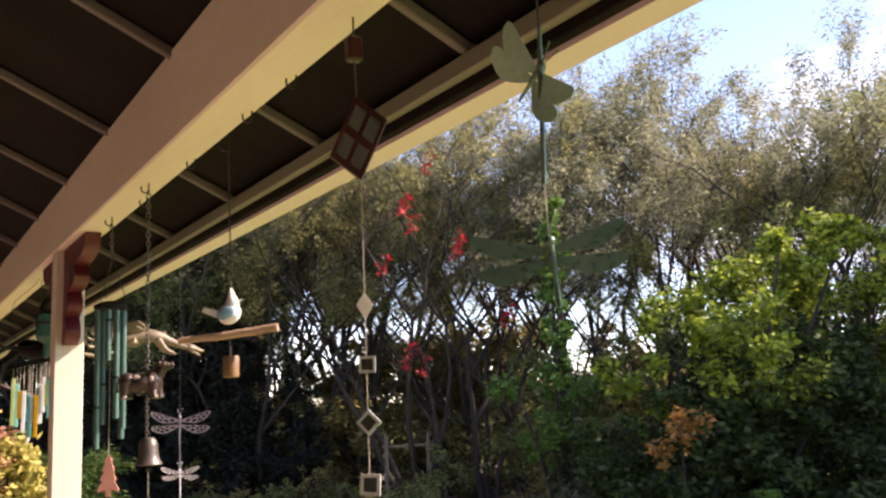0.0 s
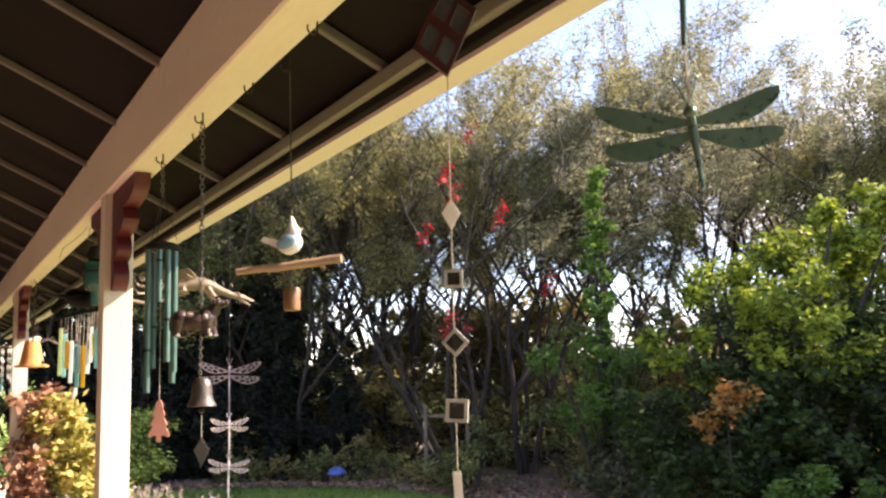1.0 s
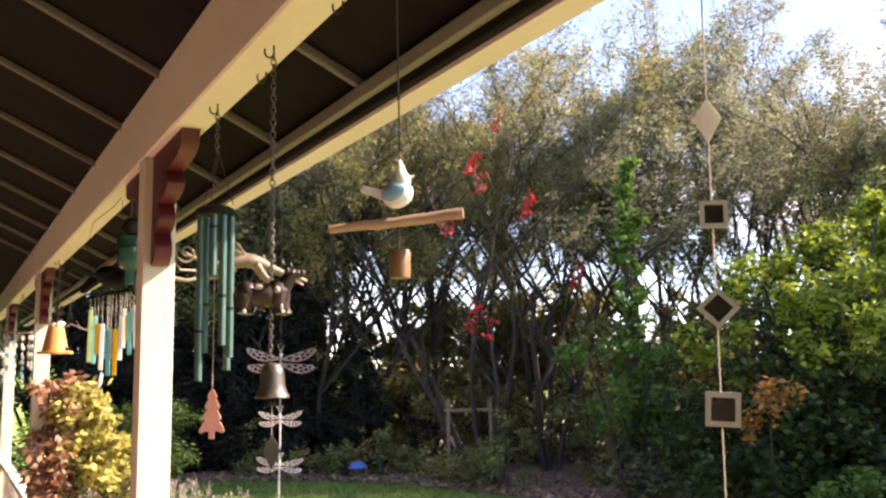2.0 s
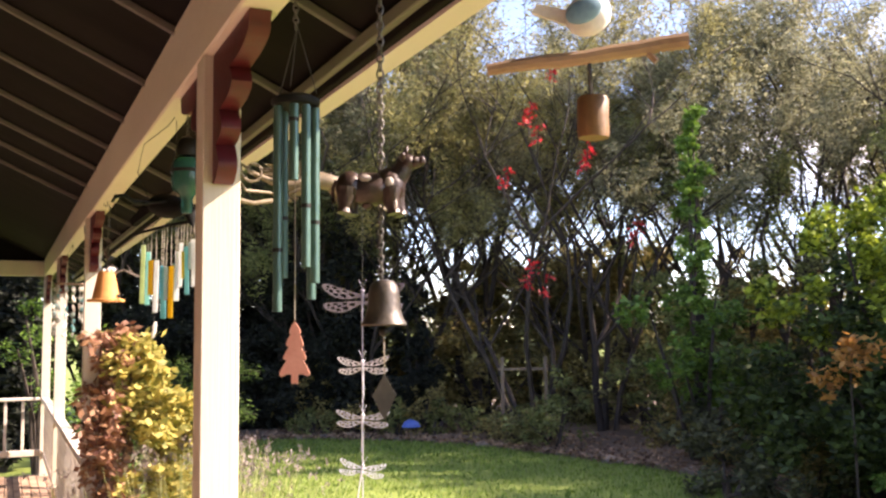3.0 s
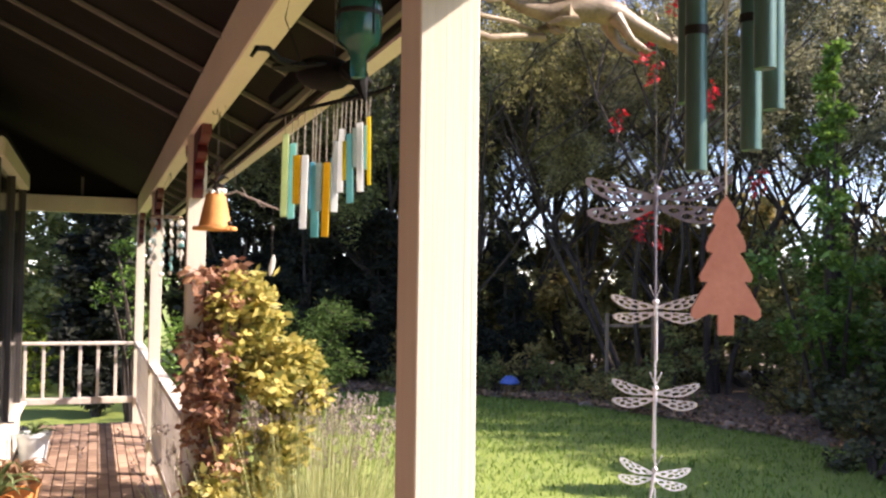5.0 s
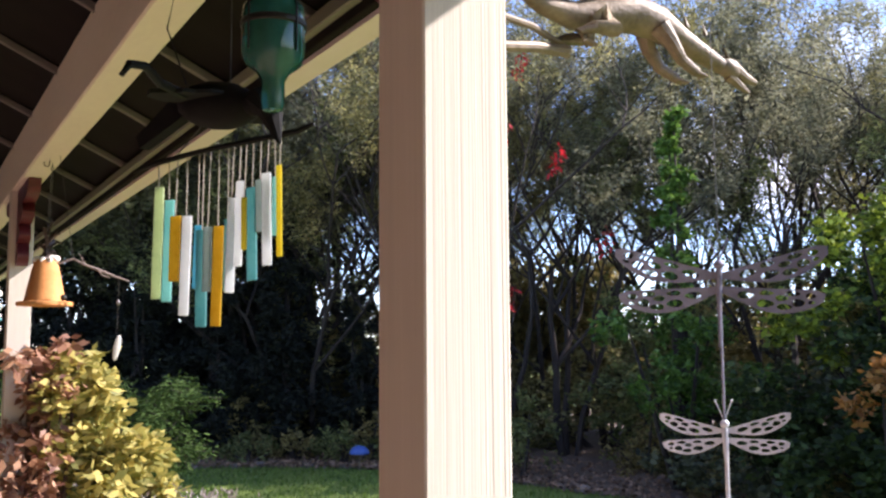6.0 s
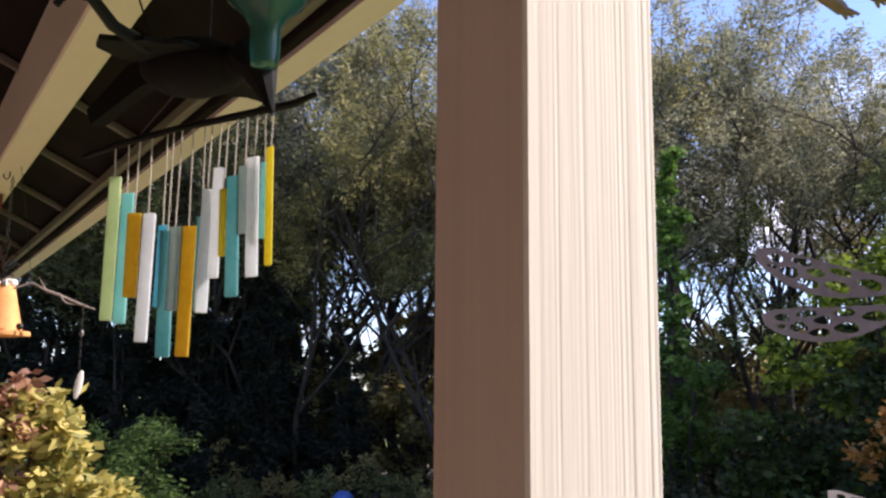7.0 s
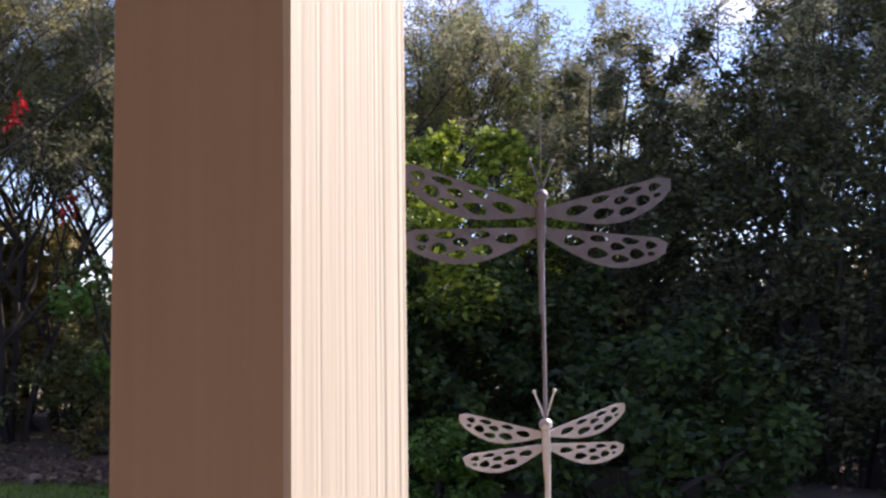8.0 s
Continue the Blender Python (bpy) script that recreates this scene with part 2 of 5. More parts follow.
beam = tagged(part("trim_beam", boxes(((0, (START_Y + END_Y) / 2, BEAM_Z + 0.1), (0.09, END_Y - START_Y + 0.09, 0.2)), bev=0.005), CREAM), "long cream-painted timber veranda beam", "beam", kind="structure")
cross = tagged(part("trim_cross_beam", boxes(((-1.35, END_Y, BEAM_Z + 0.09), (2.6, 0.086, 0.176)), bev=0.005), CREAM), "cream-painted cross beam closing the veranda's end", "beam", kind="structure")

ceil_bm = bmesh.new()
prof = [(0.31, roof_z(0.31) + 0.035), (-2.75, roof_z(-2.75) + 0.035), (-2.75, roof_z(-2.75) + 0.085), (0.31, roof_z(0.31) + 0.085)]
ends = [[ceil_bm.verts.new((x, y, z)) for x, z in prof] for y in (START_Y - 0.3, END_Y + 0.35)]
for k in range(4):
    ceil_bm.faces.new((ends[0][k], ends[0][(k + 1) % 4], ends[1][(k + 1) % 4], ends[1][k]))
ceil_bm.faces.new(ends[0][::-1]), ceil_bm.faces.new(ends[1])
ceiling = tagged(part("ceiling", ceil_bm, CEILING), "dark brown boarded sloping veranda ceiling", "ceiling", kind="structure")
SLOPE = math.atan(0.475)
raf_me = bpy.data.meshes.new("rafter")
rb = bmesh.new()
bx(rb, (0, 0, 0), (3.36, 0.019, 0.022), 0.003)
rb.to_mesh(raf_me), rb.free()
raf_me.materials.append(RAFTER)
short_me = bpy.data.meshes.new("rafter")
rb = bmesh.new()
bx(rb, (0, 0, 0), (0.36, 0.019, 0.022), 0.003)
rb.to_mesh(short_me), rb.free()
short_me.materials.append(RAFTER)
for k in range(-9, 17):
    inside = -0.83 + 0.62 * k < 4.7
    r = new("rafter", raf_me if inside else short_me)
    r.parent = ceiling
    mid = -1.215 if inside else 0.12
    r.matrix_basis = Matrix.Translation((mid, -0.83 + 0.62 * k, roof_z(mid) + 0.020)) @ Matrix.Rotation(SLOPE, 4, 'Y')
# Takes the near-black ceiling colour to stand for the shaded gap here.
fascia = tagged(part("trim_fascia", boxes(((0.308, 1.31, 2.345), (0.022, 17.3, 0.14)), bev=0.003), CEILING), "fascia board behind the gutter, blackened for the shaded gap", "fascia", kind="structure")
part("batten", boxes(((0.285, 1.31, 2.310), (0.022, 17.25, 0.034)), bev=0.003), FASCIA_PAINT, fascia, "olive-painted eave batten")
gut_bm = bmesh.new()
gp = [(0.321, 2.268), (0.380, 2.268), (0.390, 2.278), (0.394, 2.352), (0.386, 2.352), (0.382, 2.284), (0.327, 2.276), (0.321, 2.352)]
rings = [[gut_bm.verts.new((x, y, z)) for x, z in gp] for y in np.linspace(START_Y - 0.3, END_Y + 0.4, 12)]
for a, b in zip(rings, rings[1:]):
    for k in range(len(gp)):
        gut_bm.faces.new((a[k], b[k], b[(k + 1) % len(gp)], a[(k + 1) % len(gp)]))
gutter = tagged(part("trim_gutter", gut_bm, GUTTER_PAINT), "beige-painted metal roof gutter along the eave", "gutter", kind="structure")
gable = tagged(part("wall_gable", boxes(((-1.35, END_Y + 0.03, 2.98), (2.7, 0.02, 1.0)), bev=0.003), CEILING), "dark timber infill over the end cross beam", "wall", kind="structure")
batten = part("batten", boxes(((-0.62, END_Y + 0.01, 2.59), (0.03, 0.02, 0.2)), bev=0.002), RAFTER, gable)


def post_mesh(height):
    """A square timber post whose front is grooved by the weather."""
    rng = random.Random(4)
    h, c = 0.045, 0.002
    ring = [(-h, h - c), (-h, -h + c), (-h + c, -h)]
    xs = np.linspace(-h + c, h - c, 110)[1:-1]
    for x in xs:
        deep = rng.uniform(0.00008, 0.00032) if x > 0.004 and rng.random() < 0.36 else (0.00022 * rng.random() if rng.random() < 0.3 else 0.0)
        ring.append((x, -h + deep))
    ring += [(h - c, -h), (h, -h + c), (h, h - c), (h - c, h), (-h + c, h)]
    bm = bmesh.new()
    rows = []
    for z in np.linspace(0, height, 30):
        rows.append([bm.verts.new((x, y if y <= -h or y > -h + 0.001 else -h + (y + h) * rng.uniform(0.35, 1.3), z)) for x, y in ring])
    for a, b in zip(rows, rows[1:]):
        for k in range(len(ring)):
            bm.faces.new((a[k], a[(k + 1) % len(ring)], b[(k + 1) % len(ring)], b[k]))
    bm.faces.new(rows[0][::-1]), bm.faces.new(rows[-1])
    return bm


def bracket_mesh():
    """A scalloped corbel: depth from the post along -y, height up to the beam."""
    pts = [(0.0, 0.31), (0.0, 0.0), (0.012, -0.004), (0.03, 0.004)]

    def scallop(d0, z0, d1, z1, out):
        for s in np.linspace(0, 1, 7)[1:]:
            d, z = d0 + (d1 - d0) * s, z0 + (z1 - z0) * s
            pts.append((d + out * math.sin(math.pi * s), z - 0.25 * out * math.sin(math.pi * s)))
    scallop(0.030, 0.004, 0.036, 0.075, 0.016)
    pts.append((0.030, 0.086))
    scallop(0.044, 0.088, 0.060, 0.150, 0.016)
    pts.append((0.054, 0.162))
    scallop(0.078, 0.164, 0.110, 0.225, 0.018)
    pts.append((0.106, 0.236))
    scallop(0.128, 0.238, 0.170, 0.290, 0.014)
    pts.append((0.172, 0.31))
    pts = [(d * (1 + 1.15 * max(d, 0) / 0.172), z) for d, z in pts]
    bm = bmesh.new()
    plate(bm, pts, 0.046, Matrix(((0, 1, 0, 0), (-1, 0, 0, 0), (0, 0, 1, 0), (0, 0, 0, 1))))
    return bm


first = None
for y in POSTS_Y:
    if first is None:
        post = thing("veranda_post", (0, y, 0.0), "cream-painted square timber veranda post with oxblood brackets", "post", "veranda posts")
        part("shaft", post_mesh(BEAM_Z - 0.002), POST_PAINT, post)
        b1 = part("bracket", bracket_mesh(), OXBLOOD, post, "scalloped oxblood-painted bracket")
        b1.location = (0, -0.046, BEAM_Z - 0.312)
        b2 = b1.copy()
        scene.collection.objects.link(b2)
        b2.rotation_euler, b2.location = (0, 0, math.pi), (0, 0.046, BEAM_Z - 0.312)
        first = post
    else:
        copy_thing(first, pose(0, y, 0.0))


# ---- railings ----
def railing(name, label, a, b, gap):
    """A railing from a to b on the floor, with square balusters."""
    a, b = Vector(a), Vector(b)
    d = b - a
    turn = math.degrees(math.atan2(d.y, d.x))
    r = thing(name, a, label, "railing", turn=turn)
    n = d.length
    part("handrail", boxes(((n / 2, 0, 0.885), (n, 0.085, 0.034)), bev=0.006), WHITE_RAIL, r)
    part("bottom_rail", boxes(((n / 2, 0, 0.27), (n, 0.045, 0.07)), bev=0.004), WHITE_RAIL, r)
    me = bpy.data.meshes.new("baluster")
    bm = boxes(((0, 0, 0.586), (0.032, 0.032, 0.562)), bev=0.003)
    bm.to_mesh(me), bm.free()
    me.materials.append(WHITE_RAIL)
    count = int(n / gap)
    for k in range(1, count):
        o = new("baluster", me)
        o.parent, o.location = r, (n * k / count, 0, 0)
    return r


railing("side_railing", "chalky cream timber railing along the veranda edge", (0, 3.57, 0), (0, END_Y - 0.05, 0), 0.125)
railing("end_railing", "chalky cream timber railing across the veranda end", (-2.6, END_Y, 0), (-0.05, END_Y, 0), 0.178)

# ---- the house: wall and glazed bay ----
wall_house = tagged(part("wall_house", boxes(((-2.72, 1.3, 1.7), (0.12, 17.0, 3.9)), bev=0), HOUSE), "painted board wall of the house", "wall", kind="structure")
wall_back = tagged(part("wall_back", boxes(((-1.4, START_Y - 0.36, 1.7), (2.7, 0.12, 3.9)), bev=0), HOUSE), "board wall closing the veranda behind", "wall", kind="structure")
roof_outer = tagged(part("roof", boxes(((-4.3, 1.3, 3.9), (3.1, 17.4, 0.1)), bev=0), ROOF), "grey sheet roof over the house", "roof", kind="structure")
BX0, BX1, BY0, BY1, SILL, HEAD = -2.66, -1.10, 5.85, 8.45, 0.38, 2.42
bay = thing("bay_window", (0, 0, 0), "dark-glazed bay window with cream apron and lintel", "window")
part("apron", boxes((((BX0 + BX1) / 2, BY0 + 0.03, SILL / 2), (BX1 - BX0, 0.06, SILL)), ((BX1 - 0.03, (BY0 + BY1) / 2, SILL / 2), (0.06, BY1 - BY0 - 0.124, SILL)),
                    (((BX0 + BX1) / 2, BY1 - 0.03, SILL / 2), (BX1 - BX0, 0.06, SILL))), CREAM, bay)
part("lintel", boxes((((BX0 + BX1) / 2, BY0 + 0.02, HEAD + 0.07), (BX1 - BX0 + 0.04, 0.1, 0.14)), ((BX1 - 0.02, (BY0 + BY1) / 2, HEAD + 0.07), (0.1, BY1 - BY0 - 0.08, 0.136)),
                     (((BX0 + BX1) / 2, BY1 - 0.02, HEAD + 0.07), (BX1 - BX0 + 0.04, 0.1, 0.14))), CREAM, bay)
part("sill", boxes((((BX0 + BX1) / 2, BY0, SILL + 0.016), (BX1 - BX0 + 0.06, 0.12, 0.03)), ((BX1 - 0.01, (BY0 + BY1) / 2 + 0.06, SILL + 0.016), (0.12, BY1 - BY0, 0.028))), CREAM, bay)
GLASS_DARK = material("dark_window_glass", (0.012, 0.012, 0.012), (0.02, 0.02, 0.02), 1, 0.10, bump=0)
part("pane", boxes((((BX0 + BX1) / 2, BY0 + 0.035, (SILL + HEAD) / 2), (BX1 - BX0 - 0.1, 0.008, HEAD - SILL - 0.04)), bev=0), GLASS_DARK, bay)
part("pane", boxes(((BX1 - 0.035, (BY0 + BY1) / 2, (SILL + HEAD) / 2), (0.008, BY1 - BY0 - 0.1, HEAD - SILL - 0.04)), bev=0), GLASS_DARK, bay)
for c in ((BX1 - 0.03, BY0 + 0.03), (BX1 - 0.03, BY1 - 0.03), (BX0 + 0.75, BY0 + 0.03), (BX1 - 0.03, (BY0 + BY1) / 2)):
    part("mullion", boxes(((c[0], c[1], (SILL + HEAD) / 2 + 0.012), (0.065, 0.065, HEAD - SILL - 0.03)), bev=0.004), DARK_FRAME, bay)
part("bay_roof", boxes((((BX0 + BX1) / 2, (BY0 + BY1) / 2, HEAD + 0.165), (BX1 - BX0 + 0.06, BY1 - BY0 + 0.1, 0.04)), bev=0.004), CEILING, bay)


# ---- plants ----
def leaf_cloud(centres, radii, per, size, rng, flat=0.45, aspect=0.4, droop=0.0, squash=1.0, three=False):
    """Corner points of many small pointed leaves round the centres; a numpy array of quads."""
    n = len(centres) * per
    c = np.repeat(np.asarray(centres, float), per, axis=0)
    r = np.repeat(np.asarray(radii, float), per)[:, None]
    off = rng.normal(size=(n, 3))
    off /= np.linalg.norm(off, axis=1)[:, None] + 1e-9
    off *= (rng.random((n, 1)) ** 0.5) * r
    off[:, 2] *= squash
    p = c + off
    d = rng.normal(size=(n, 3))
    d[:, 2] = d[:, 2] * flat - droop
    d /= np.linalg.norm(d, axis=1)[:, None] + 1e-9
    w = np.cross(d, rng.normal(size=(n, 3)))
    w /= np.linalg.norm(w, axis=1)[:, None] + 1e-9
    s = size * (0.6 + 0.8 * rng.random((n, 1)))
    d, w = d * s, w * s * aspect * 0.5
    if three:
        return np.stack([p - w, p + w, p + d], 1)
    return np.stack([p, p + d * 0.5 + w, p + d, p + d * 0.5 - w], 1)


def quads(name, q, mat, parent=None, label=""):
    me = bpy.data.meshes.new(name)
    n, k = q.shape[:2]
    me.vertices.add(n * k), me.loops.add(n * k), me.polygons.add(n)
    me.vertices.foreach_set("co", q.reshape(-1))
    me.loops.foreach_set("vertex_index", np.arange(n * k, dtype=np.int32))
    me.polygons.foreach_set("loop_start", np.arange(0, n * k, k, dtype=np.int32))
    me.polygons.foreach_set("loop_total", np.full(n, k, dtype=np.int32))
    me.update(calc_edges=True)
    return link(name, me, mat, parent, label)


def grow(bm, rng, base, way, length, radius, depth, tips, wander=0.25, lift=0.1, fork=3, shrink=0.68):
    """A limb that wanders and forks; the ends of the thin ones are gathered in tips."""
    p, d = Vector(base), Vector(way).normalized()
    pts, rad, steps = [p.copy()], [radius], 4
    for k in range(steps):
        d = (d + Vector((rng.uniform(-1, 1), rng.uniform(-1, 1), rng.uniform(-0.6, 0.6))) * wander + Vector((0, 0, lift))).normalized()
        p = p + d * length / steps
        pts.append(p.copy()), rad.append(radius * (1 - 0.45 * (k + 1) / steps))
        if depth <= 1:
            tips.append((p.copy(), depth))
    tube(bm, pts, rad, 6 if radius > 0.03 else 4, cap=False)
    if depth > 0:
        for k in range(fork):
            at = pts[rng.choice((2, 3, 4, 4))]
            a = rng.uniform(0, 2 * math.pi)
            side = Vector((math.cos(a), math.sin(a), 0))
            grow(bm, rng, at, d * 0.75 + side * rng.uniform(0.45, 0.95), length * shrink * rng.uniform(0.8, 1.15), radius * 0.52, depth - 1, tips, wander, lift, fork, shrink)


def tree(name, label, loc, seed, height, stems, lean, leaf, per, size, clump, bark=BARK, droop=0.1, aspect=0.35, fork=3, keep=1.0, base=0.15, stem_radius=0.085, group="garden trees", depth=3, shrink=0.68, gaps=None):
    """A tree of forking stems; gaps: how much of the crown stays bare, in soft patches."""
    rng, nrng = random.Random(seed), np.random.default_rng(seed)
    t = thing(name, loc, label, "tree", group)
    bm, tips = bmesh.new(), []
    for k in range(stems):
        a = 2 * math.pi * (k + rng.random() * 0.6) / stems
        out = Vector((math.cos(a) * lean, math.sin(a) * lean, 1))
        grow(bm, rng, (math.cos(a) * 0.12, math.sin(a) * 0.12, -0.15), out, height * rng.uniform(0.30, 0.46), stem_radius * rng.uniform(0.7, 1.1), depth, tips, 0.2, 0.12, fork, shrink)
    part("trunk", bm, bark, t, smooth=60)
    spots = []
    for p, _ in tips:
        bare = gaps is not None and noise.noise(p * 0.85 + Vector((seed, 0, 0))) < gaps
        if rng.random() < keep and p.z > height * base and not bare:
            spots.append(p)
    q = leaf_cloud([tuple(p) for p in spots], [clump * rng.uniform(0.6, 1.25) for _ in spots], per, size, nrng, droop=droop, aspect=aspect, three=True)
    quads("crown", q, leaf, t)["kind"] = "stuff"
    return t


def place(tr, rows):
    for x, y, turn, s in rows:
        c = copy_thing(tr, pose(x, y, -0.45, 0, 0, turn))
        c.scale = (s, s, s)


OLIVE_LABEL = "fine-leaved olive-grey tree with dark forked stems"
t_a = tree("olive_tree", OLIVE_LABEL, (8.9, 13.6, -0.45), 3, 9.8, 5, 0.40, LEAF_OLIVE, 38, 0.075, 0.23, fork=3, keep=0.54, base=0.11, depth=4, shrink=0.65, gaps=-0.08, stem_radius=0.08)
t_b = tree("olive_tree", OLIVE_LABEL, (12.8, 10.4, -0.45), 11, 10.0, 3, 0.18, LEAF_GREY, 50, 0.078, 0.27, fork=3, keep=0.64, base=0.12, depth=4, shrink=0.66, gaps=-0.22, stem_radius=0.08)
t_c = tree("olive_tree", OLIVE_LABEL, (14.0, 6.6, -0.45), 23, 8.6, 4, 0.30, LEAF_SAGE, 42, 0.078, 0.24, fork=3, keep=0.6, depth=4, shrink=0.65, gaps=-0.12, stem_radius=0.075)
t_d = tree("dark_tree", "dense dusky olive-green tree standing in shade", (5.0, 18.2, -0.45), 31, 9.4, 5, 0.35, LEAF_DUSK, 60, 0.12, 0.45, base=0.1, fork=3, keep=0.9)
place(t_a, [(11.3, 15.2, 70, 1.05), (6.9, 16.4, 200, 1.0), (16.5, 9.5, 130, 0.92), (14.6, 13.6, 250, 1.2), (10.4, 18.6, 310, 1.15)])
place(t_b, [(10.2, 13.0, 140, 0.95), (15.3, 8.0, 250, 1.05), (17.8, 12.0, 30, 1.15), (8.4, 19.0, 60, 1.1), (13.2, 16.5, 200, 1.15), (17.0, -0.5, 100, 1.1), (9.2, 16.8, 90, 1.25), (14.7, 11.2, 45, 1.2), (7.2, 18.0, 215, 1.2), (14.3, 1.5, 170, 0.95), (14.0, -0.9, 20, 0.9), (14.6, 4.9, 300, 0.85), (5.6, 21.0, 310, 1.1)])
place(t_c, [(12.2, 12.4, 100, 1.0), (18.8, 7.2, 220, 1.0), (15.4, 0.2, 300, 1.05), (12.5, 19.5, 140, 1.2), (15.5, -3.5, 200, 1.0), (-2.4, 19.5, 70, 1.0), (-4.0, 22.0, 10, 1.1), (16.8, 3.6, 280, 0.85), (6.3, 17.3, 40, 1.05), (4.5, 19.4, 150, 1.15)])
place(t_d, [(3.2, 19.4, 120, 1.0), (7.2, 19.8, 220, 1.05), (1.8, 21.5, 310, 1.1), (4.0, 23.5, 70, 1.3), (2.8, 25.5, 160, 1.15)])


def bush(name, label, loc, seed, lobes, per, size, leaf, aspect=0.55, category="shrub", droop=0.05, stems=True):
    """A shrub of leafy lobes (centre, radius) carried by stems from the ground."""
    rng, nrng = random.Random(seed), np.random.default_rng(seed)
    t = thing(name, loc, label, category)
    cs, rs = [], []
    bm = bmesh.new()
    for (x, y, z), r in lobes:
        for k in range(max(6, int(26 * r * r))):
            v = Vector((rng.gauss(0, 1), rng.gauss(0, 1), rng.gauss(0, 1))).normalized() * r * rng.uniform(0.45, 1.08)
            cs.append((x + v.x, y + v.y, max(z + v.z, 0.05))), rs.append(r * rng.uniform(0.16, 0.34) + 0.04)
        if stems:
            mid = Vector((x * 0.5 + rng.uniform(-0.1, 0.1), y * 0.5, z * 0.55))
            tube(bm, [(x * 0.15, y * 0.15, -0.05), mid, (x, y, z)], [0.05, 0.032, 0.012], 6, cap=False)
    if stems:
        part("stem", bm, BARK, t, smooth=60)["kind"] = "stuff"
    quads("foliage", leaf_cloud(cs, rs, per, size, nrng, droop=droop, aspect=aspect), leaf, t)["kind"] = "stuff"
    return t


shrub_lobes = [((-0.5, -0.8, 2.3), 0.75), ((0.5, 0.3, 2.75), 0.9), ((1.2, -0.5, 3.0), 0.7), ((-1.2, 0.5, 2.1), 0.5), ((2.4, -0.6, 2.7), 0.75),
               ((0.2, -0.6, 3.35), 0.4), ((1.5, 0.2, 3.6), 0.4), ((0.9, -0.9, 3.4), 0.35), ((-0.9, 0.0, 2.6), 0.4)]
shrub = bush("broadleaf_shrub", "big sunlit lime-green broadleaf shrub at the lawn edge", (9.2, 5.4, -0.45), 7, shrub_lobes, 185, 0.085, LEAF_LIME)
# The lime shrub's own lower lobes, shaded by leaf colour.
under = bush("foliage", "", (0, 0, 0), 18, [((0.2, 0, 1.7), 1.0), ((1.4, 0.2, 1.8), 1.1), ((2.7, 0.4, 1.6), 1.0), ((-0.9, -0.5, 1.4), 0.6), ((-1.3, 0.8, 1.25), 0.6), ((1.6, -1.2, 1.9), 0.9), ((2.7, -1.2, 1.7), 0.9), ((0.4, -1.1, 1.5), 0.8)], 130, 0.09, LEAF_SHADED, stems=False).children[0]
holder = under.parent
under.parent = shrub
bpy.data.objects.remove(holder)
shrub.scale = (1.12, 1.12, 1.17)
# Stands for the lime shrub's shaded foot; shade is in the leaf colour.
bush("low_shrub", "dark green shrub in shade at the lawn edge", (8.9, 4.9, -0.45), 8, [((-0.4, 0, 0.7), 0.9), ((-0.9, 0.8, 0.8), 0.8), ((0.6, -0.6, 0.8), 0.9), ((-0.2, -0.5, 1.5), 0.75), ((-1.0, 0.2, 1.3), 0.65), ((0.2, 0.9, 0.8), 0.9), ((-0.7, 0.7, 1.8), 0.6), ((0.4, -0.7, 2.1), 0.7), ((-0.2, 0.3, 2.1), 0.7)], 120, 0.10, LEAF_SHADED)
bush("low_shrub", "dark green shrub in shade at the lawn edge", (9.2, 7.9, -0.45), 9, [((0, 0, 0.5), 0.9), ((0.9, -1.2, 0.5), 0.8), ((-0.3, 0.9, 0.4), 0.6)], 60, 0.11, LEAF_DARK)
bush("low_shrub", "dark green shrub in shade at the lawn edge", (8.4, 2.4, -0.45), 19, [((0, 0, 0.6), 0.9), ((0.7, 1.0, 0.9), 0.9), ((1.0, -1.0, 0.7), 0.9), ((1.6, 0.2, 1.3), 1.0)], 110, 0.11, LEAF_SHADED)
bush("low_shrub", "dark green shrub in shade at the lawn edge", (10.9, 8.3, -0.45), 14, [((0, 0, 0.8), 0.9), ((0.9, -0.7, 1.0), 0.9), ((-0.6, 0.8, 0.9), 0.8), ((0.3, 0.3, 1.7), 0.7)], 90, 0.11, LEAF_DARK)
bush("low_shrub", "leafy green shrub under the garden trees", (10.6, 10.8, -0.45), 16, [((0, 0, 1.0), 0.8), ((0.5, -0.6, 1.6), 0.75), ((-0.5, 0.5, 1.5), 0.7), ((0.2, 0.1, 2.3), 0.7), ((0.7, -0.5, 2.7), 0.5), ((-0.5, 0.3, 2.6), 0.45)], 75, 0.10, LEAF_SAGE)
bush("low_shrub", "low dark shrub spreading onto the lawn edge", (7.5, 6.7, -0.42), 15, [((0, 0, 0.2), 0.5), ((0.5, 0.6, 0.3), 0.5), ((0.3, -0.8, 0.3), 0.55), ((-0.3, -0.6, 0.15), 0.4), ((0.6, 0.0, 0.45), 0.5)], 110, 0.08, LEAF_DARK)
bush("low_shrub", "rounded mid-green shrub at the lawn edge", (7.95, 4.05, -0.45), 28, [((0, 0, 0.75), 0.42), ((0.3, -0.25, 0.6), 0.4), ((-0.2, 0.3, 0.5), 0.4), ((0.1, 0.0, 0.35), 0.4)], 150, 0.07, LEAF_MID)
orange = bush("orange_shrub", "spray of orange autumn leaves among the dark green", (7.45, 4.75, -0.45), 29, [((0, 0, 1.66), 0.2), ((0.2, -0.12, 1.78), 0.17), ((-0.18, 0.1, 1.52), 0.15), ((0.05, 0.05, 1.86), 0.12)], 15, 0.08, LEAF_ORANGE, stems=False)
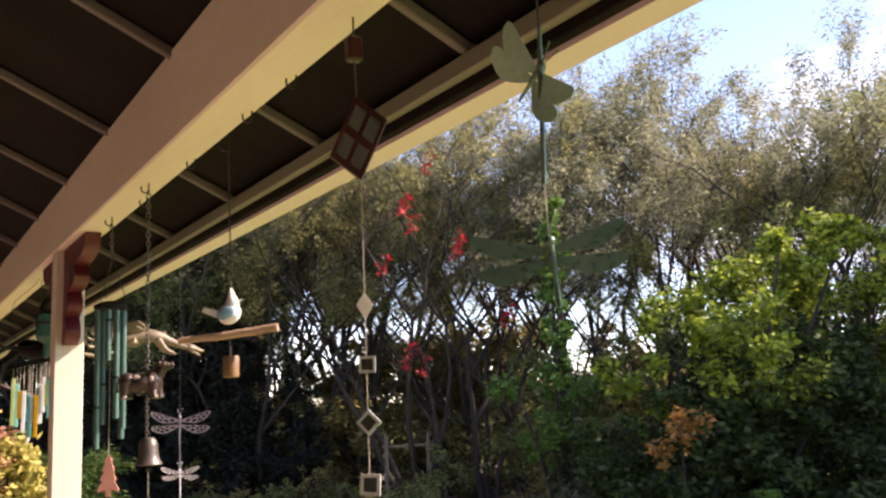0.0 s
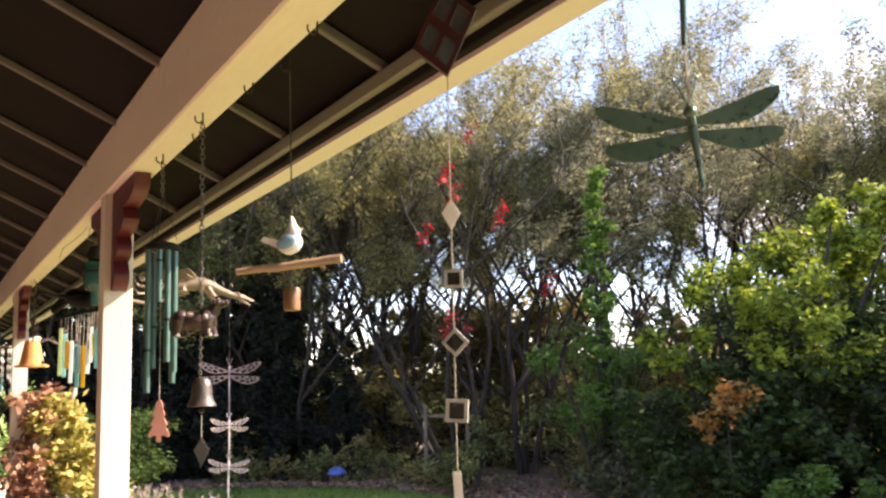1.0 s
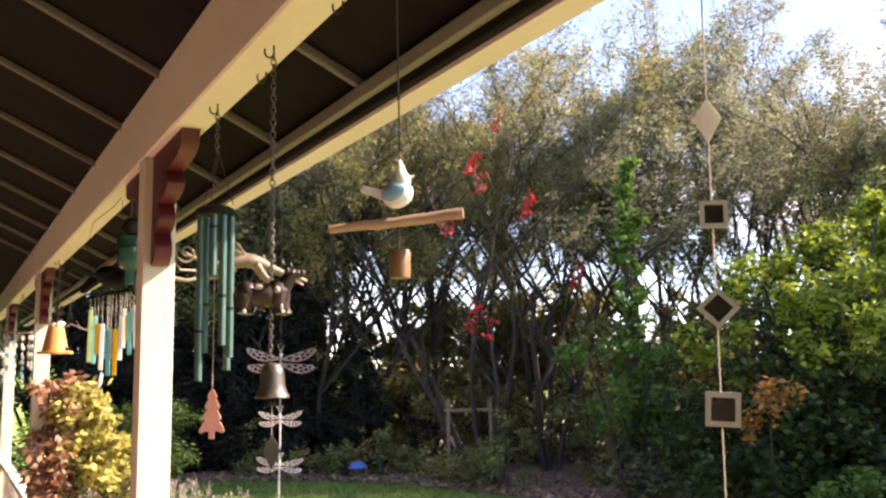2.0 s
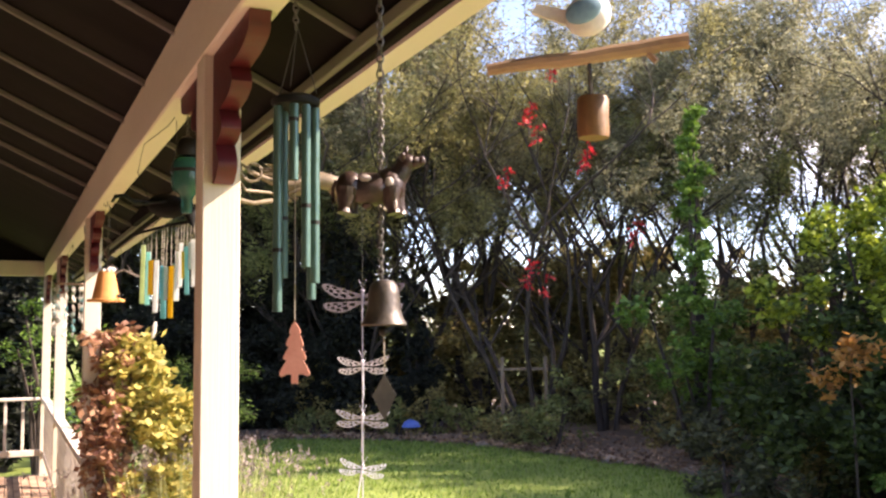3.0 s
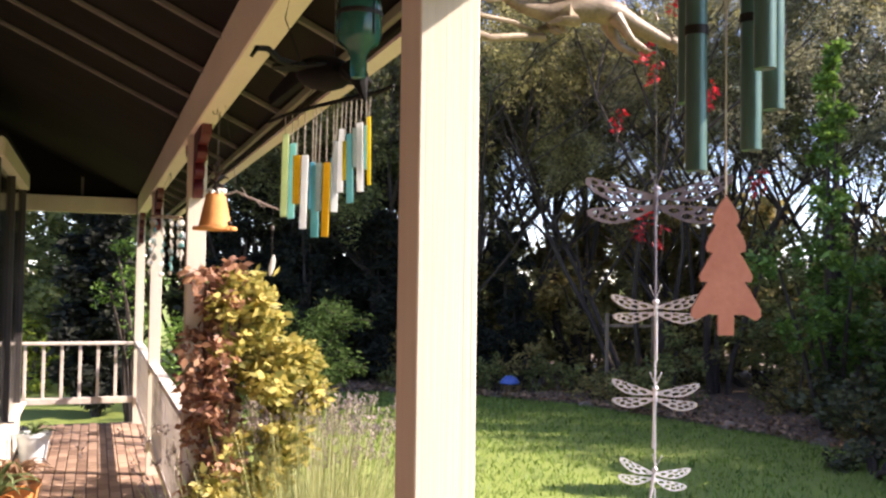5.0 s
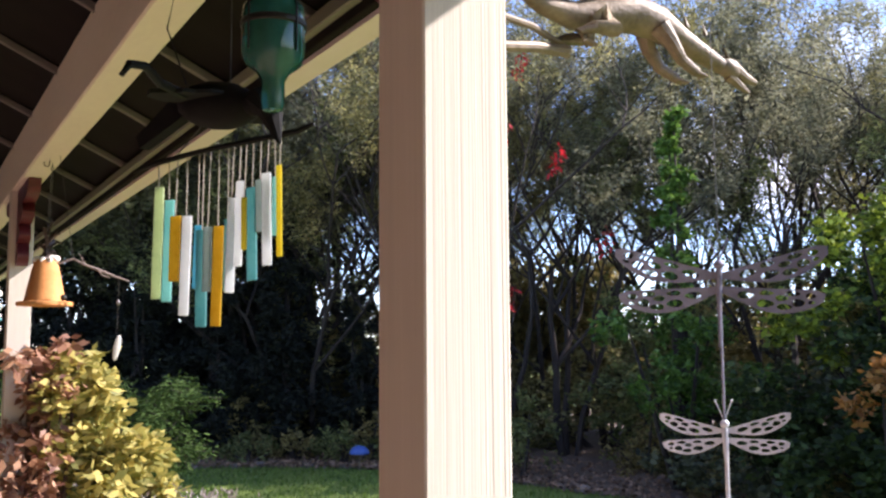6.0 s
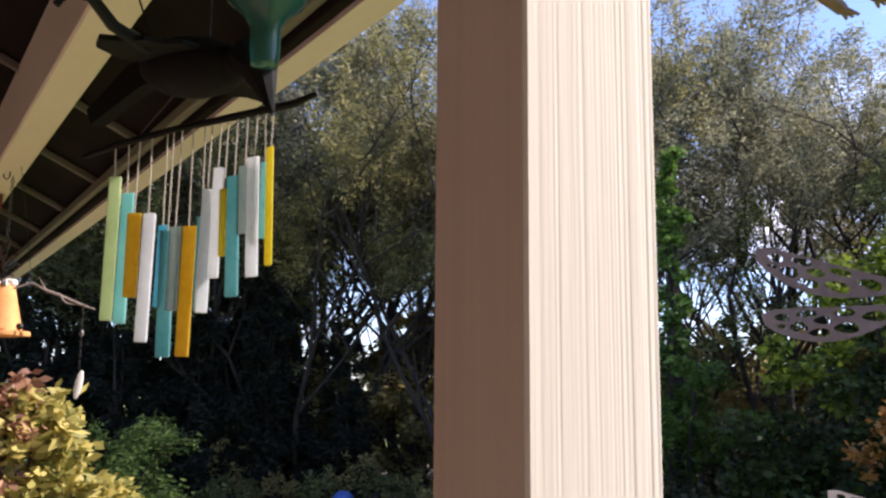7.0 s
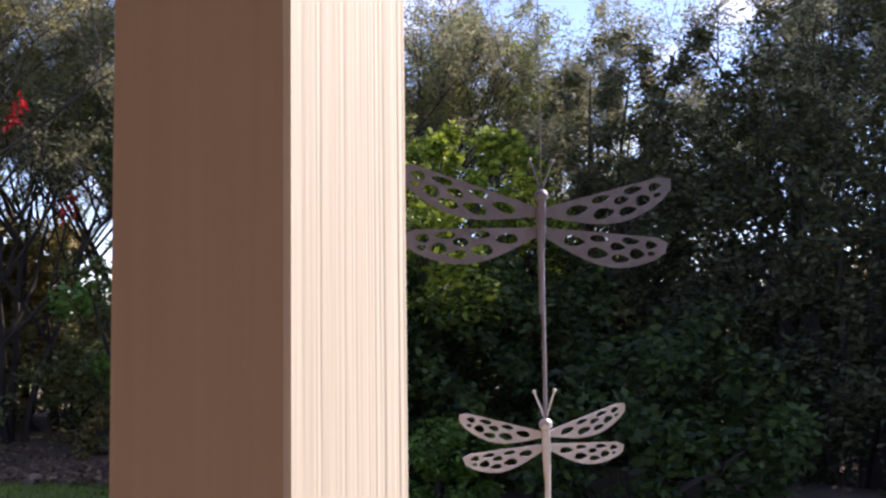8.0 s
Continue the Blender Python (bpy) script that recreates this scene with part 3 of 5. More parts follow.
part("stem", tube(bmesh.new(), [(0.1, 0.05, 0), (0.06, 0.03, 0.8), (0, 0, 1.5), (0.05, 0, 1.85)], [0.014, 0.012, 0.009, 0.004], 6), BARK, orange)
bush("green_creeper", "bright green creeper climbing a slim stem", (9.1, 9.0, -0.45), 39,
     [((0.05 * math.sin(k * 2.1), 0.05 * math.cos(k * 1.7), 1.0 + 0.36 * k), 0.36 - 0.016 * k) for k in range(13)] + [((0.3, 0.1, 1.2), 0.6), ((-0.5, -0.2, 1.6), 0.5), ((0.6, 0.3, 2.1), 0.5), ((0.5, -0.5, 1.7), 0.5), ((-0.6, 0.4, 2.3), 0.4), ((-0.1, -0.5, 2.5), 0.35)], 75, 0.09, LEAF_MID)
for k, (x, y, s) in enumerate([(8.0, 11.4, 0.8), (9.8, 10.6, 0.7), (10.6, 9.2, 0.9), (7.0, 14.6, 0.7), (10.9, 12.0, 1.0), (5.2, 16.4, 0.8)]):
    b = bush("undergrowth", "straggly olive undergrowth below the trees", (x, y, -0.45), 50 + k, [((0, 0, 0.55), 0.7), ((0.5, 0.3, 0.9), 0.5), ((-0.5, 0.2, 0.6), 0.5), ((0.1, -0.2, 1.3), 0.45)], 40, 0.10, LEAF_TAWNY_LIT if k % 2 else LEAF_SAGE)
    b.scale = (s, s, s)
for k, row in enumerate([(8.16, 11.48, 6.17), (7.55, 11.33, 5.29), (8.18, 10.57, 4.43), (9.59, 11.14, 3.33), (7.65, 11.56, 2.55), (7.75, 11.4, 4.95), (7.2, 11.6, 4.2), (7.9, 11.4, 2.35)]):
    c = np.array([row])
    nrng = np.random.default_rng(70 + k)
    cl = thing("red_creeper", row, "spray of bright red creeper leaves in the tree", "creeper", "red creeper sprays")
    q = leaf_cloud([(0, 0, 0), (0.08, 0, 0.16), (-0.05, 0.02, -0.14)], [0.13, 0.09, 0.09], 20 if k < 5 else 9, 0.10, nrng, droop=0.4)
    quads("leaves", q, LEAF_RED, cl)
    sb = bmesh.new()
    tube(sb, [(0, 0, -0.4), (0.03, 0.01, -0.1), (0.06, 0, 0.25)], [0.012, 0.009, 0.005], 5)
    part("stem", sb, BARK, cl)

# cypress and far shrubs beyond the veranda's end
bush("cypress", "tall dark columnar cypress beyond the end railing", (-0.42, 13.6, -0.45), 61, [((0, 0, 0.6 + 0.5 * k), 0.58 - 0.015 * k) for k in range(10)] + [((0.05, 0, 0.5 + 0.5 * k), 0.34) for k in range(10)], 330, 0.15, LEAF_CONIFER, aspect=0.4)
bush("far_shrub", "tall grey-green shrubs beyond the end railing", (-2.0, 21.0, -0.45), 64, [((-1.6 + 0.55 * k, 0.3 * math.sin(k * 2.0), 1.2 + 1.1 * j), 0.75) for k in range(6) for j in range(4)], 34, 0.14, LEAF_GREY, aspect=0.35)
bush("garden_bush", "bright green bush beyond the end railing", (-1.45, 16.8, -0.45), 63, [((0, 0, 0.6), 0.8), ((-0.8, 0.2, 0.7), 0.7)], 70, 0.11, LEAF_LIME)
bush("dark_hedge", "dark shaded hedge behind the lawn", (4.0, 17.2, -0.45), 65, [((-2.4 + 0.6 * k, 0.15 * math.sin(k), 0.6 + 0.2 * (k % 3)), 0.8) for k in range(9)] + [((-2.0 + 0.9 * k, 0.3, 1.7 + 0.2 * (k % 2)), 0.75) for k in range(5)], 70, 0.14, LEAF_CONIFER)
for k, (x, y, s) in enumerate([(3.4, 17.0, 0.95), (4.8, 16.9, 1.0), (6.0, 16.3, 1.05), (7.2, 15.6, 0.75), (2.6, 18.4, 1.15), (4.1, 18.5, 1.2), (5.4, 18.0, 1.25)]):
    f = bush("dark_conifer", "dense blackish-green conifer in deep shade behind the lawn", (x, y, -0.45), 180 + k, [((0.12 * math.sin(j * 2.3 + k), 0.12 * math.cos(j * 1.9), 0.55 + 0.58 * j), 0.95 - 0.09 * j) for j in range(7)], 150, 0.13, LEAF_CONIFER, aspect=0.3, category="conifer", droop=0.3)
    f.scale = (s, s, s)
for k, (x, y, lobes) in enumerate([(0.0, 10.15, [((-0.15, 0, 1.6), 0.3), ((0.05, 0, 2.0), 0.26), ((-0.22, 0, 2.3), 0.2), ((0.1, 0, 1.2), 0.3), ((-0.3, 0, 1.9), 0.2)]),
                                   (0.5, 7.9, [((0, 0, 1.0), 0.38), ((-0.1, 0.2, 1.5), 0.34), ((0.1, 0.4, 1.9), 0.3), ((-0.1, 0.9, 1.2), 0.36), ((0, 1.1, 1.8), 0.3), ((0.1, 0.5, 0.5), 0.4)])]):
    bush("straggly_shrub", "straggly green shrub growing outside the railing", (x, y, -0.45), 260 + k, lobes, 30, 0.055, LEAF_MID, aspect=0.4)
ag = random.Random(67)
arching = thing("arching_shrub", (0.85, 5.7, -0.45), "arching dark green shrub with fine sprays beside the railing", "shrub")
ab, sprays = bmesh.new(), []
for k in range(46):
    a, reach, top = ag.uniform(0, 2 * math.pi), ag.uniform(0.2, 0.75), ag.uniform(1.2, 2.0)
    pts = [(math.cos(a) * reach * s ** 1.6, math.sin(a) * reach * s ** 1.6, top * (1.55 * s - 0.62 * s ** 3)) for s in np.linspace(0, 1, 9)]
    tube(ab, pts, [0.008 * (1 - 0.8 * s) for s in np.linspace(0, 1, 9)], 4, cap=False)
    for p, q in zip(pts[2:], pts[3:]):
        sprays += [tuple(np.array(p) * (1 - f) + np.array(q) * f) for f in (0.0, 0.33, 0.66)]
part("stem", ab, BARK, arching, smooth=60)["kind"] = "stuff"
quads("foliage", leaf_cloud(sprays, [0.075] * len(sprays), 26, 0.048, np.random.default_rng(67), droop=0.25, aspect=0.22), LEAF_ARCH, arching)["kind"] = "stuff"

# dense woods behind the garden trees
wr = random.Random(77)
for k in range(15):
    a = radians(-14 + 9.2 * k)
    d = wr.uniform(20.0, 22.5)
    x, y = d * math.sin(a), -1 + d * math.cos(a)
    lobes = [((wr.uniform(-2.0, 2.0), wr.uniform(-0.6, 0.6), wr.uniform(0.3, 3.4)), wr.uniform(0.7, 1.0)) for _ in range(17 if 4 <= k <= 9 else 11)]
    w = bush("thicket", "dense shaded thicket closing the garden", (x, y, -0.45), 100 + k, lobes, 40 if 4 <= k <= 9 else 60, 0.18, LEAF_SAGE if k < 2 else LEAF_DARK if k < 4 or k > 12 else LEAF_TAWNY_LIT)
    w.rotation_euler = (0, 0, -a)
for k, (x, y) in enumerate([(10.6, 15.0), (12.6, 11.6), (13.6, 8.6), (14.6, 5.0), (13.6, 2.0), (14.5, -1.2), (7.4, 17.0), (9.2, 16.0), (11.6, 13.6), (12.4, 4.0)]):
    lobes = [((wr.uniform(-1.1, 1.1), wr.uniform(-1.1, 1.1), wr.uniform(0.2, 2.0)), wr.uniform(0.45, 0.8)) for _ in range(10)]
    bush("undergrowth", "straggly olive undergrowth below the trees", (x, y, -0.45), 140 + k, lobes, 30, 0.14, LEAF_DARK if k in (4, 5) else LEAF_TAWNY_LIT if k % 2 else LEAF_OLIVE, aspect=0.35)

for k, (x, y) in enumerate([(9.8, 17.8), (11.8, 16.6), (13.6, 15.0), (15.4, 13.0), (16.8, 10.6), (17.4, 8.4), (-1.4, 22.6)]):
    lobes = [((wr.uniform(-1.5, 1.5), wr.uniform(-0.8, 0.8), wr.uniform(0.6, 3.7)), wr.uniform(0.5, 0.85)) for _ in range(20)]
    bush("sapling", "leafy olive sapling behind the garden trees", (x, y, -0.45), 240 + k, lobes, 38, 0.10, LEAF_OLIVE if k % 2 else LEAF_SAGE, aspect=0.35, category="tree")
bush("shade_tree", "dense dark tree shading the shrub beside it", (12.7, 4.1, -0.45), 170, [((-0.5 + 0.34 * k, -1.5 + 0.94 * k * 0.75, 0.8 + 0.8 * j), 1.0 - 0.08 * j) for k in range(5) for j in range(7 if k < 3 else 5)], 100, 0.10, LEAF_DARK, category="tree", aspect=0.4)
bush("shade_tree", "dense dark tree shading the shrub beside it", (11.4, 0.6, -0.45), 171, [((-0.4 + 0.34 * k, -1.6 + 0.94 * k * 0.85, 0.8 + 0.8 * j), 1.0 - 0.07 * j) for k in range(5) for j in range(7 if k < 4 else 6)], 90, 0.10, LEAF_DARK, category="tree", aspect=0.4)
bush("dark_hedge", "tall dark hedge closing the garden beside the trees", (15.2, 1.2, -0.45), 172, [((0.25 * math.sin(k * 1.7), -4.2 + 0.95 * k, 0.8 + 1.05 * j), 1.0 - 0.06 * j) for k in range(9) for j in range(4)], 46, 0.16, LEAF_DARK, aspect=0.4)

# vine on the second post
vine = bush("climbing_vine", "autumn vine with yellow-green and rusty leaves climbing the post", (0.16, 3.52, -0.42), 71,
            [((0.10, -0.05, 1.75), 0.24), ((0.2, -0.02, 1.5), 0.27), ((0.2, 0.0, 1.2), 0.22), ((0.05, -0.1, 1.9), 0.17), ((0.30, 0.02, 1.62), 0.17), ((0.14, 0.05, 0.9), 0.2), ((0.10, -0.08, 0.6), 0.18), ((0.02, -0.1, 1.05), 0.2), ((0.31, 0.0, 1.38), 0.15), ((0.0, -0.12, 0.35), 0.16)],
            150, 0.060, LEAF_VINE, aspect=0.5, category="vine", stems=False)
nrng = np.random.default_rng(72)
rng = random.Random(72)
cs = [(rng.gauss(-0.07, 0.075), rng.gauss(-0.09, 0.06), rng.uniform(0.55, 2.1)) for _ in range(85)]
quads("rusty_leaves", leaf_cloud(cs, [0.06] * len(cs), 30, 0.055, nrng, droop=0.5, aspect=0.5), LEAF_RUST, vine, "rust-red withered leaves")
vb = bmesh.new()
for k in range(7):
    a = k * 0.9
    pts = [(-0.10 + 0.05 * math.sin(a + 3 * s) + 0.02 * k * s, -0.05 + 0.05 * math.cos(a + 3 * s), -0.02 + 2.0 * s) for s in np.linspace(0, 1, 12)]
    tube(vb, pts, [0.022 * (1 - 0.7 * s) for s in np.linspace(0, 1, 12)], 6)
part("stem", vb, material("vine_bark", (0.06, 0.03, 0.022), (0.16, 0.085, 0.06), 15, 0.9, bump=0.6), vine)

# lavender in front of the vine
lav = thing("lavender", (0.62, 3.5, -0.42), "pale lavender clump with grey seed heads", "plant")
n = 2000
nr = np.random.default_rng(81)
ba = nr.normal(size=(n, 2)) * np.array([[0.22, 0.40]])
tp = ba * 1.55 + nr.normal(size=(n, 2)) * 0.1
hh = 0.92 + 0.55 * nr.random(n) - 0.35 * np.abs(ba[:, 0]) - 0.2 * np.abs(ba[:, 1])
bot = np.column_stack([ba, np.zeros(n)])
top = np.column_stack([tp, hh])
mid = (bot + top) / 2 + np.column_stack([ba * -0.12, 0.06 * np.ones(n)])
wv = np.column_stack([nr.normal(size=(n, 2)), np.zeros(n)])
wv /= np.linalg.norm(wv, axis=1)[:, None]
wv *= 0.0015
stem = np.concatenate([np.stack([bot - wv, bot + wv, mid + wv, mid - wv], 1), np.stack([mid - wv, mid + wv, top + wv * 0.6, top - wv * 0.6], 1)])
quads("stem", stem, LAV_STEM, lav)["kind"] = "stuff"
quads("seed_head", leaf_cloud(top[(hh > 1.02) & (tp[:, 1] > -0.1)], [0.018] * int(((hh > 1.02) & (tp[:, 1] > -0.1)).sum()), 9, 0.024, nr, flat=2.5), STRAW, lav)["kind"] = "stuff"
quads("foliage", leaf_cloud(np.concatenate([mid, bot * 0.6 + mid * 0.4]), [0.09] * (2 * n), 20, 0.055, nr, flat=2.6, aspect=0.12), LAV_STEM, lav)

# lawn edge: litter bed, stones, grass
bed_bm = bmesh.new()
inner = [(3.0, 15.9), (4.8, 15.3), (6.2, 14.2), (7.2, 12.6), (7.7, 11.0), (8.2, 9.2), (8.3, 7.4), (7.9, 5.4), (7.6, 3.2), (8.2, 0.5), (9.0, -3.5)]
outer = [(2.5, 28.0), (6.0, 28.0), (11.0, 27.0), (16.0, 24.0), (21.0, 20.0), (24.0, 15.0), (26.0, 10.0), (26.0, 6.0), (26.0, 2.0), (26.0, -3.0), (25.0, -8.0)]
strips = []
for i in range(len(inner)):
    a, b = Vector((*inner[i], 0)), Vector((*outer[i], 0))
    strips.append([bed_bm.verts.new((*(a.lerp(b, s)).xy, ground_z(*(a.lerp(b, s)).xy) + (0.004 if s == 0 else 0.07 + 0.05 * noise.noise((a.x + 9 * s, a.y * 1.3, s))))) for s in (0, 0.02, 0.06, 0.15, 0.4, 1)])
for a, b in zip(strips, strips[1:]):
    for k in range(5):
        bed_bm.faces.new((a[k], b[k], b[k + 1], a[k + 1]))
bed = tagged(part("ground_bed", bed_bm, MULCH, smooth=180), "brown leaf-litter bed below the trees", "garden bed", kind="structure")
srng = random.Random(91)
stone_me = []
for k in range(4):
    sbm = bmesh.new()
    bmesh.ops.create_icosphere(sbm, subdivisions=2, radius=1)
    for v in sbm.verts:
        v.co *= 1 + 0.3 * noise.noise(v.co * 1.4 + Vector((k * 7.0, 0, 0)))
    me = bpy.data.meshes.new("stone")
    sbm.to_mesh(me), sbm.free()
    me.materials.append(STONE)
    stone_me.append(me)
for i in range(len(inner) - 4):
    a, b = Vector((*inner[i], 0)), Vector((*inner[i + 1], 0))
    for k in range(4):
        p = a.lerp(b, (k + srng.random() * 0.9) / 4)
        o = tagged(new("edging_stone", stone_me[srng.randrange(4)]), "rough brown edging stone beside the lawn", "stone", "lawn edging stones")
        s = srng.uniform(0.05, 0.14)
        o.location = (p.x + srng.uniform(-0.1, 0.15), p.y + srng.uniform(-0.1, 0.15), ground_z(p.x, p.y) + s * 0.2)
        o.scale, o.rotation_euler = (s * 1.3, s, s * 0.6), (0, 0, srng.uniform(0, 6))
ur = random.Random(303)
for k in range(22):
    i = ur.uniform(0.4, len(inner) - 3.2)
    a, b = Vector((*inner[int(i)], 0)), Vector((*inner[int(i) + 1], 0))
    p = a.lerp(b, i % 1)
    out = ur.uniform(0.25, 1.5)
    lobes = [((ur.uniform(-0.35, 0.35), ur.uniform(-0.35, 0.35), ur.uniform(0.12, 0.45)), ur.uniform(0.18, 0.36)) for _ in range(4)]
    bush("undergrowth", "low straggly undergrowth along the lawn edge", (p.x + out * 0.9, p.y + out * 0.5, -0.42), 310 + k, lobes, 34, 0.085, ur.choice((LEAF_OLIVE, LEAF_TAWNY_LIT, LEAF_SAGE, LEAF_SAGE)), aspect=0.4)
lr = np.random.default_rng(96)
ii = lr.random(7000) * (len(inner) - 3)
pa, pb, fr = np.array(inner)[ii.astype(int)], np.array(inner)[ii.astype(int) + 1], (ii % 1)[:, None]
lp = pa + (pb - pa) * fr + np.array([[0.9, 0.5]]) * (lr.random((7000, 1)) ** 1.6 * 2.6 - 0.12)
lp = np.column_stack([lp, [ground_z(x, y) + 0.075 for x, y in lp]])
tagged(quads("leaf_litter", leaf_cloud(lp, [0.03] * 7000, 1, 0.075, lr, flat=0.25, aspect=0.6), LITTER), "dry brown fallen leaves and bark on the garden bed", "leaf litter", kind="stuff")
gr = np.random.default_rng(95)
n = 60000
gxy = np.column_stack([gr.uniform(0.5, 9.5, n), 2.5 + 14.5 * gr.random(n) ** 0.8])
gxy = gxy[gxy[:, 0] < 9.6 - 0.02 * (gxy[:, 1] - 4) ** 2]
gz = np.array([ground_z(x, y) for x, y in gxy])
n = len(gxy)
b0 = np.column_stack([gxy, gz - 0.005])
wv = np.column_stack([gr.normal(size=(n, 2)) * 0.006, np.zeros(n)])
t0 = b0 + np.column_stack([gr.normal(size=(n, 2)) * 0.02, 0.03 + 0.035 * gr.random(n)])
tagged(quads("grass", np.stack([b0 - wv, b0 + wv, t0 + wv * 0.2, t0 - wv * 0.2], 1), GRASS_BLADE), "short green grass blades of the lawn", "grass", kind="stuff")


# ---- things hung from the beam and the eave ----
SILVER = material("pale_lilac_metal", (0.50, 0.48, 0.55), (0.74, 0.72, 0.78), 30, 0.42, metal=0.35, bump=0.15, fine=200)
IRON = material("dark_iron", (0.012, 0.011, 0.010), (0.04, 0.035, 0.03), 30, 0.5, metal=0.6, bump=0.2, fine=200)
BLACK = material("black_painted_metal", (0.003, 0.003, 0.003), (0.009, 0.008, 0.008), 30, 0.65, bump=0.15, fine=150, gloss=0.2)
CHAIN = material("weathered_chain", (0.07, 0.065, 0.06), (0.22, 0.20, 0.18), 40, 0.45, metal=0.8, bump=0.1, fine=300)
CORD = material("pale_cord", (0.33, 0.29, 0.23), (0.52, 0.47, 0.38), 60, 0.85, bump=0.2, fine=400)
DARK_CORD = material("dark_cord", (0.03, 0.028, 0.025), (0.07, 0.06, 0.055), 60, 0.85, bump=0.2, fine=400)
TUBE_GREEN = material("green_tube_metal", (0.035, 0.085, 0.070), (0.11, 0.195, 0.165), 10, 0.36, metal=0.4, bump=0.05, stretch=(1, 1, 0.2), fine=120)
SALMON = material("terracotta_tag", (0.60, 0.23, 0.17), (0.80, 0.38, 0.29), 20, 0.75, bump=0.3, fine=200)
BRONZE = material("brown_bronze", (0.016, 0.009, 0.008), (0.070, 0.042, 0.034), 34, 0.38, metal=0.25, bump=0.7, fine=160)
BELL_METAL = material("weathered_bell_metal", (0.040, 0.034, 0.030), (0.14, 0.118, 0.10), 18, 0.45, metal=0.5, bump=0.3, fine=180)
PEWTER = material("dull_pewter", (0.11, 0.10, 0.10), (0.24, 0.22, 0.21), 20, 0.5, metal=0.5, bump=0.2, fine=200)
GOLD = material("antique_gold_resin", (0.075, 0.052, 0.032), (0.26, 0.20, 0.125), 30, 0.55, metal=0.2, bump=0.6, fine=180)
DRIFTWOOD = material("pale_stick", (0.22, 0.13, 0.08), (0.46, 0.31, 0.20), 14, 0.8, bump=0.5, stretch=(0.3, 1, 1), fine=150)
# Wood darkened all over to stand for the bell's backlit side.
CORK = material("varnished_wood", (0.09, 0.042, 0.018), (0.27, 0.145, 0.06), 22, 0.55, bump=0.4, fine=160)
BIRD_WHITE = material("painted_bird", (0.50, 0.50, 0.50), (0.80, 0.78, 0.75), 30, 0.6, bump=0.2, fine=200)
BIRD_BLUE = material("bird_blue_paint", (0.10, 0.22, 0.34), (0.24, 0.40, 0.52), 30, 0.6, bump=0.2, fine=200)
MIRROR = material("small_mirror", (0.30, 0.30, 0.29), (0.40, 0.40, 0.39), 10, 0.2, metal=0.95, bump=0)
# Base colour darkened to hold the reflection of dark trees.
DARK_MIRROR = material("tarnished_mirror", (0.05, 0.05, 0.045), (0.10, 0.10, 0.09), 10, 0.25, metal=0.9, bump=0)
PALE_FRAME = material("pale_frame_metal", (0.34, 0.35, 0.31), (0.52, 0.53, 0.48), 40, 0.45, metal=0.3, bump=0.2, fine=200)
SHELL = material("pale_shell", (0.62, 0.58, 0.50), (0.84, 0.80, 0.72), 40, 0.4, bump=0.2, translucent=0.35, fine=200)
GREEN_WING = material("dark_green_enamel", (0.04, 0.09, 0.065), (0.14, 0.21, 0.155), 20, 0.3, metal=0.3, bump=0.1, fine=120)
TERRA = material("terracotta_pot", (0.50, 0.19, 0.045), (0.74, 0.34, 0.11), 14, 0.8, bump=0.4, fine=160)
DARK_RED = material("dark_red_lacquer", (0.020, 0.004, 0.004), (0.050, 0.008, 0.008), 20, 0.35, bump=0.2, fine=150)
TEAL_GLASS = material("green_bottle_glass", (0.03, 0.16, 0.125), (0.075, 0.28, 0.22), 6, 0.12, bump=0.05, transmission=0.55, translucent=0.2)


def cord(parent, pts, r=0.0012, mat=DARK_CORD, name="cord"):
    return part(name, tube(bmesh.new(), pts, r, 5), mat, parent)


def chain_mesh(a, b, size=0.015, wire=0.0017):
    a, b = Vector(a), Vector(b)
    bm = bmesh.new()
    n = max(2, int((b - a).length / (size * 0.72)))
    for k in range(n):
        c = a.lerp(b, (k + 0.5) / n)
        pts, rad = [], wire
        for s in np.linspace(0, 2 * math.pi, 11):
            u, v = math.cos(s) * size * 0.30, math.sin(s) * size * 0.5
            pts.append(c + (Vector((u, 0, v)) if k % 2 else Vector((0, u, v))))
        tube(bm, pts, rad, 5, cap=False)
    return bm


def hook_mesh(z):
    """A small screw hook whose shank ends at height z."""
    bm = bmesh.new()
    pts = [(0, 0, z + 0.006), (0, 0, z - 0.012)] + [(0.009 * math.cos(s) - 0.009, 0, z - 0.012 + 0.011 * math.sin(s)) for s in np.linspace(0, -3.6, 9)]
    return tube(bm, pts, 0.0018, 6)


FACE = Matrix.Rotation(radians(-24), 4, 'Z')

# tubular chime with a fir-tree tag
chime = thing("tube_chime", (0.005, -0.655, 0), "green metal tube chime with a terracotta tree tag", "wind chime")
dm = bmesh.new()
lathe(dm, [(0.042, 2.040), (0.044, 2.043), (0.044, 2.052), (0.030, 2.060), (0.008, 2.064)], seg=28)
part("disc", dm, BLACK, chime)
for k, (ang, low) in enumerate([(195, 1.668), (250, 1.90), (285, 1.746), (330, 1.719), (20, 1.691), (110, 1.73)]):
    a = radians(ang)
    x, y = 0.036 * math.cos(a), 0.036 * math.sin(a)
    tb = bmesh.new()
    r = 0.0084
    lathe(tb, [(r * 0.8, low + 0.002), (r, low), (r, 2.035), (r * 0.8, 2.037)], (x, y, 0), 16)
    t = part("tube", tb, TUBE_GREEN, chime)
    part("collar", lathe(bmesh.new(), [(r + 0.001, low + 0.105), (r + 0.001, low + 0.112)], (x, y, 0), 16), IRON, t)
    cord(chime, [(x, y, 2.036), (x, y, 2.058)], 0.001)
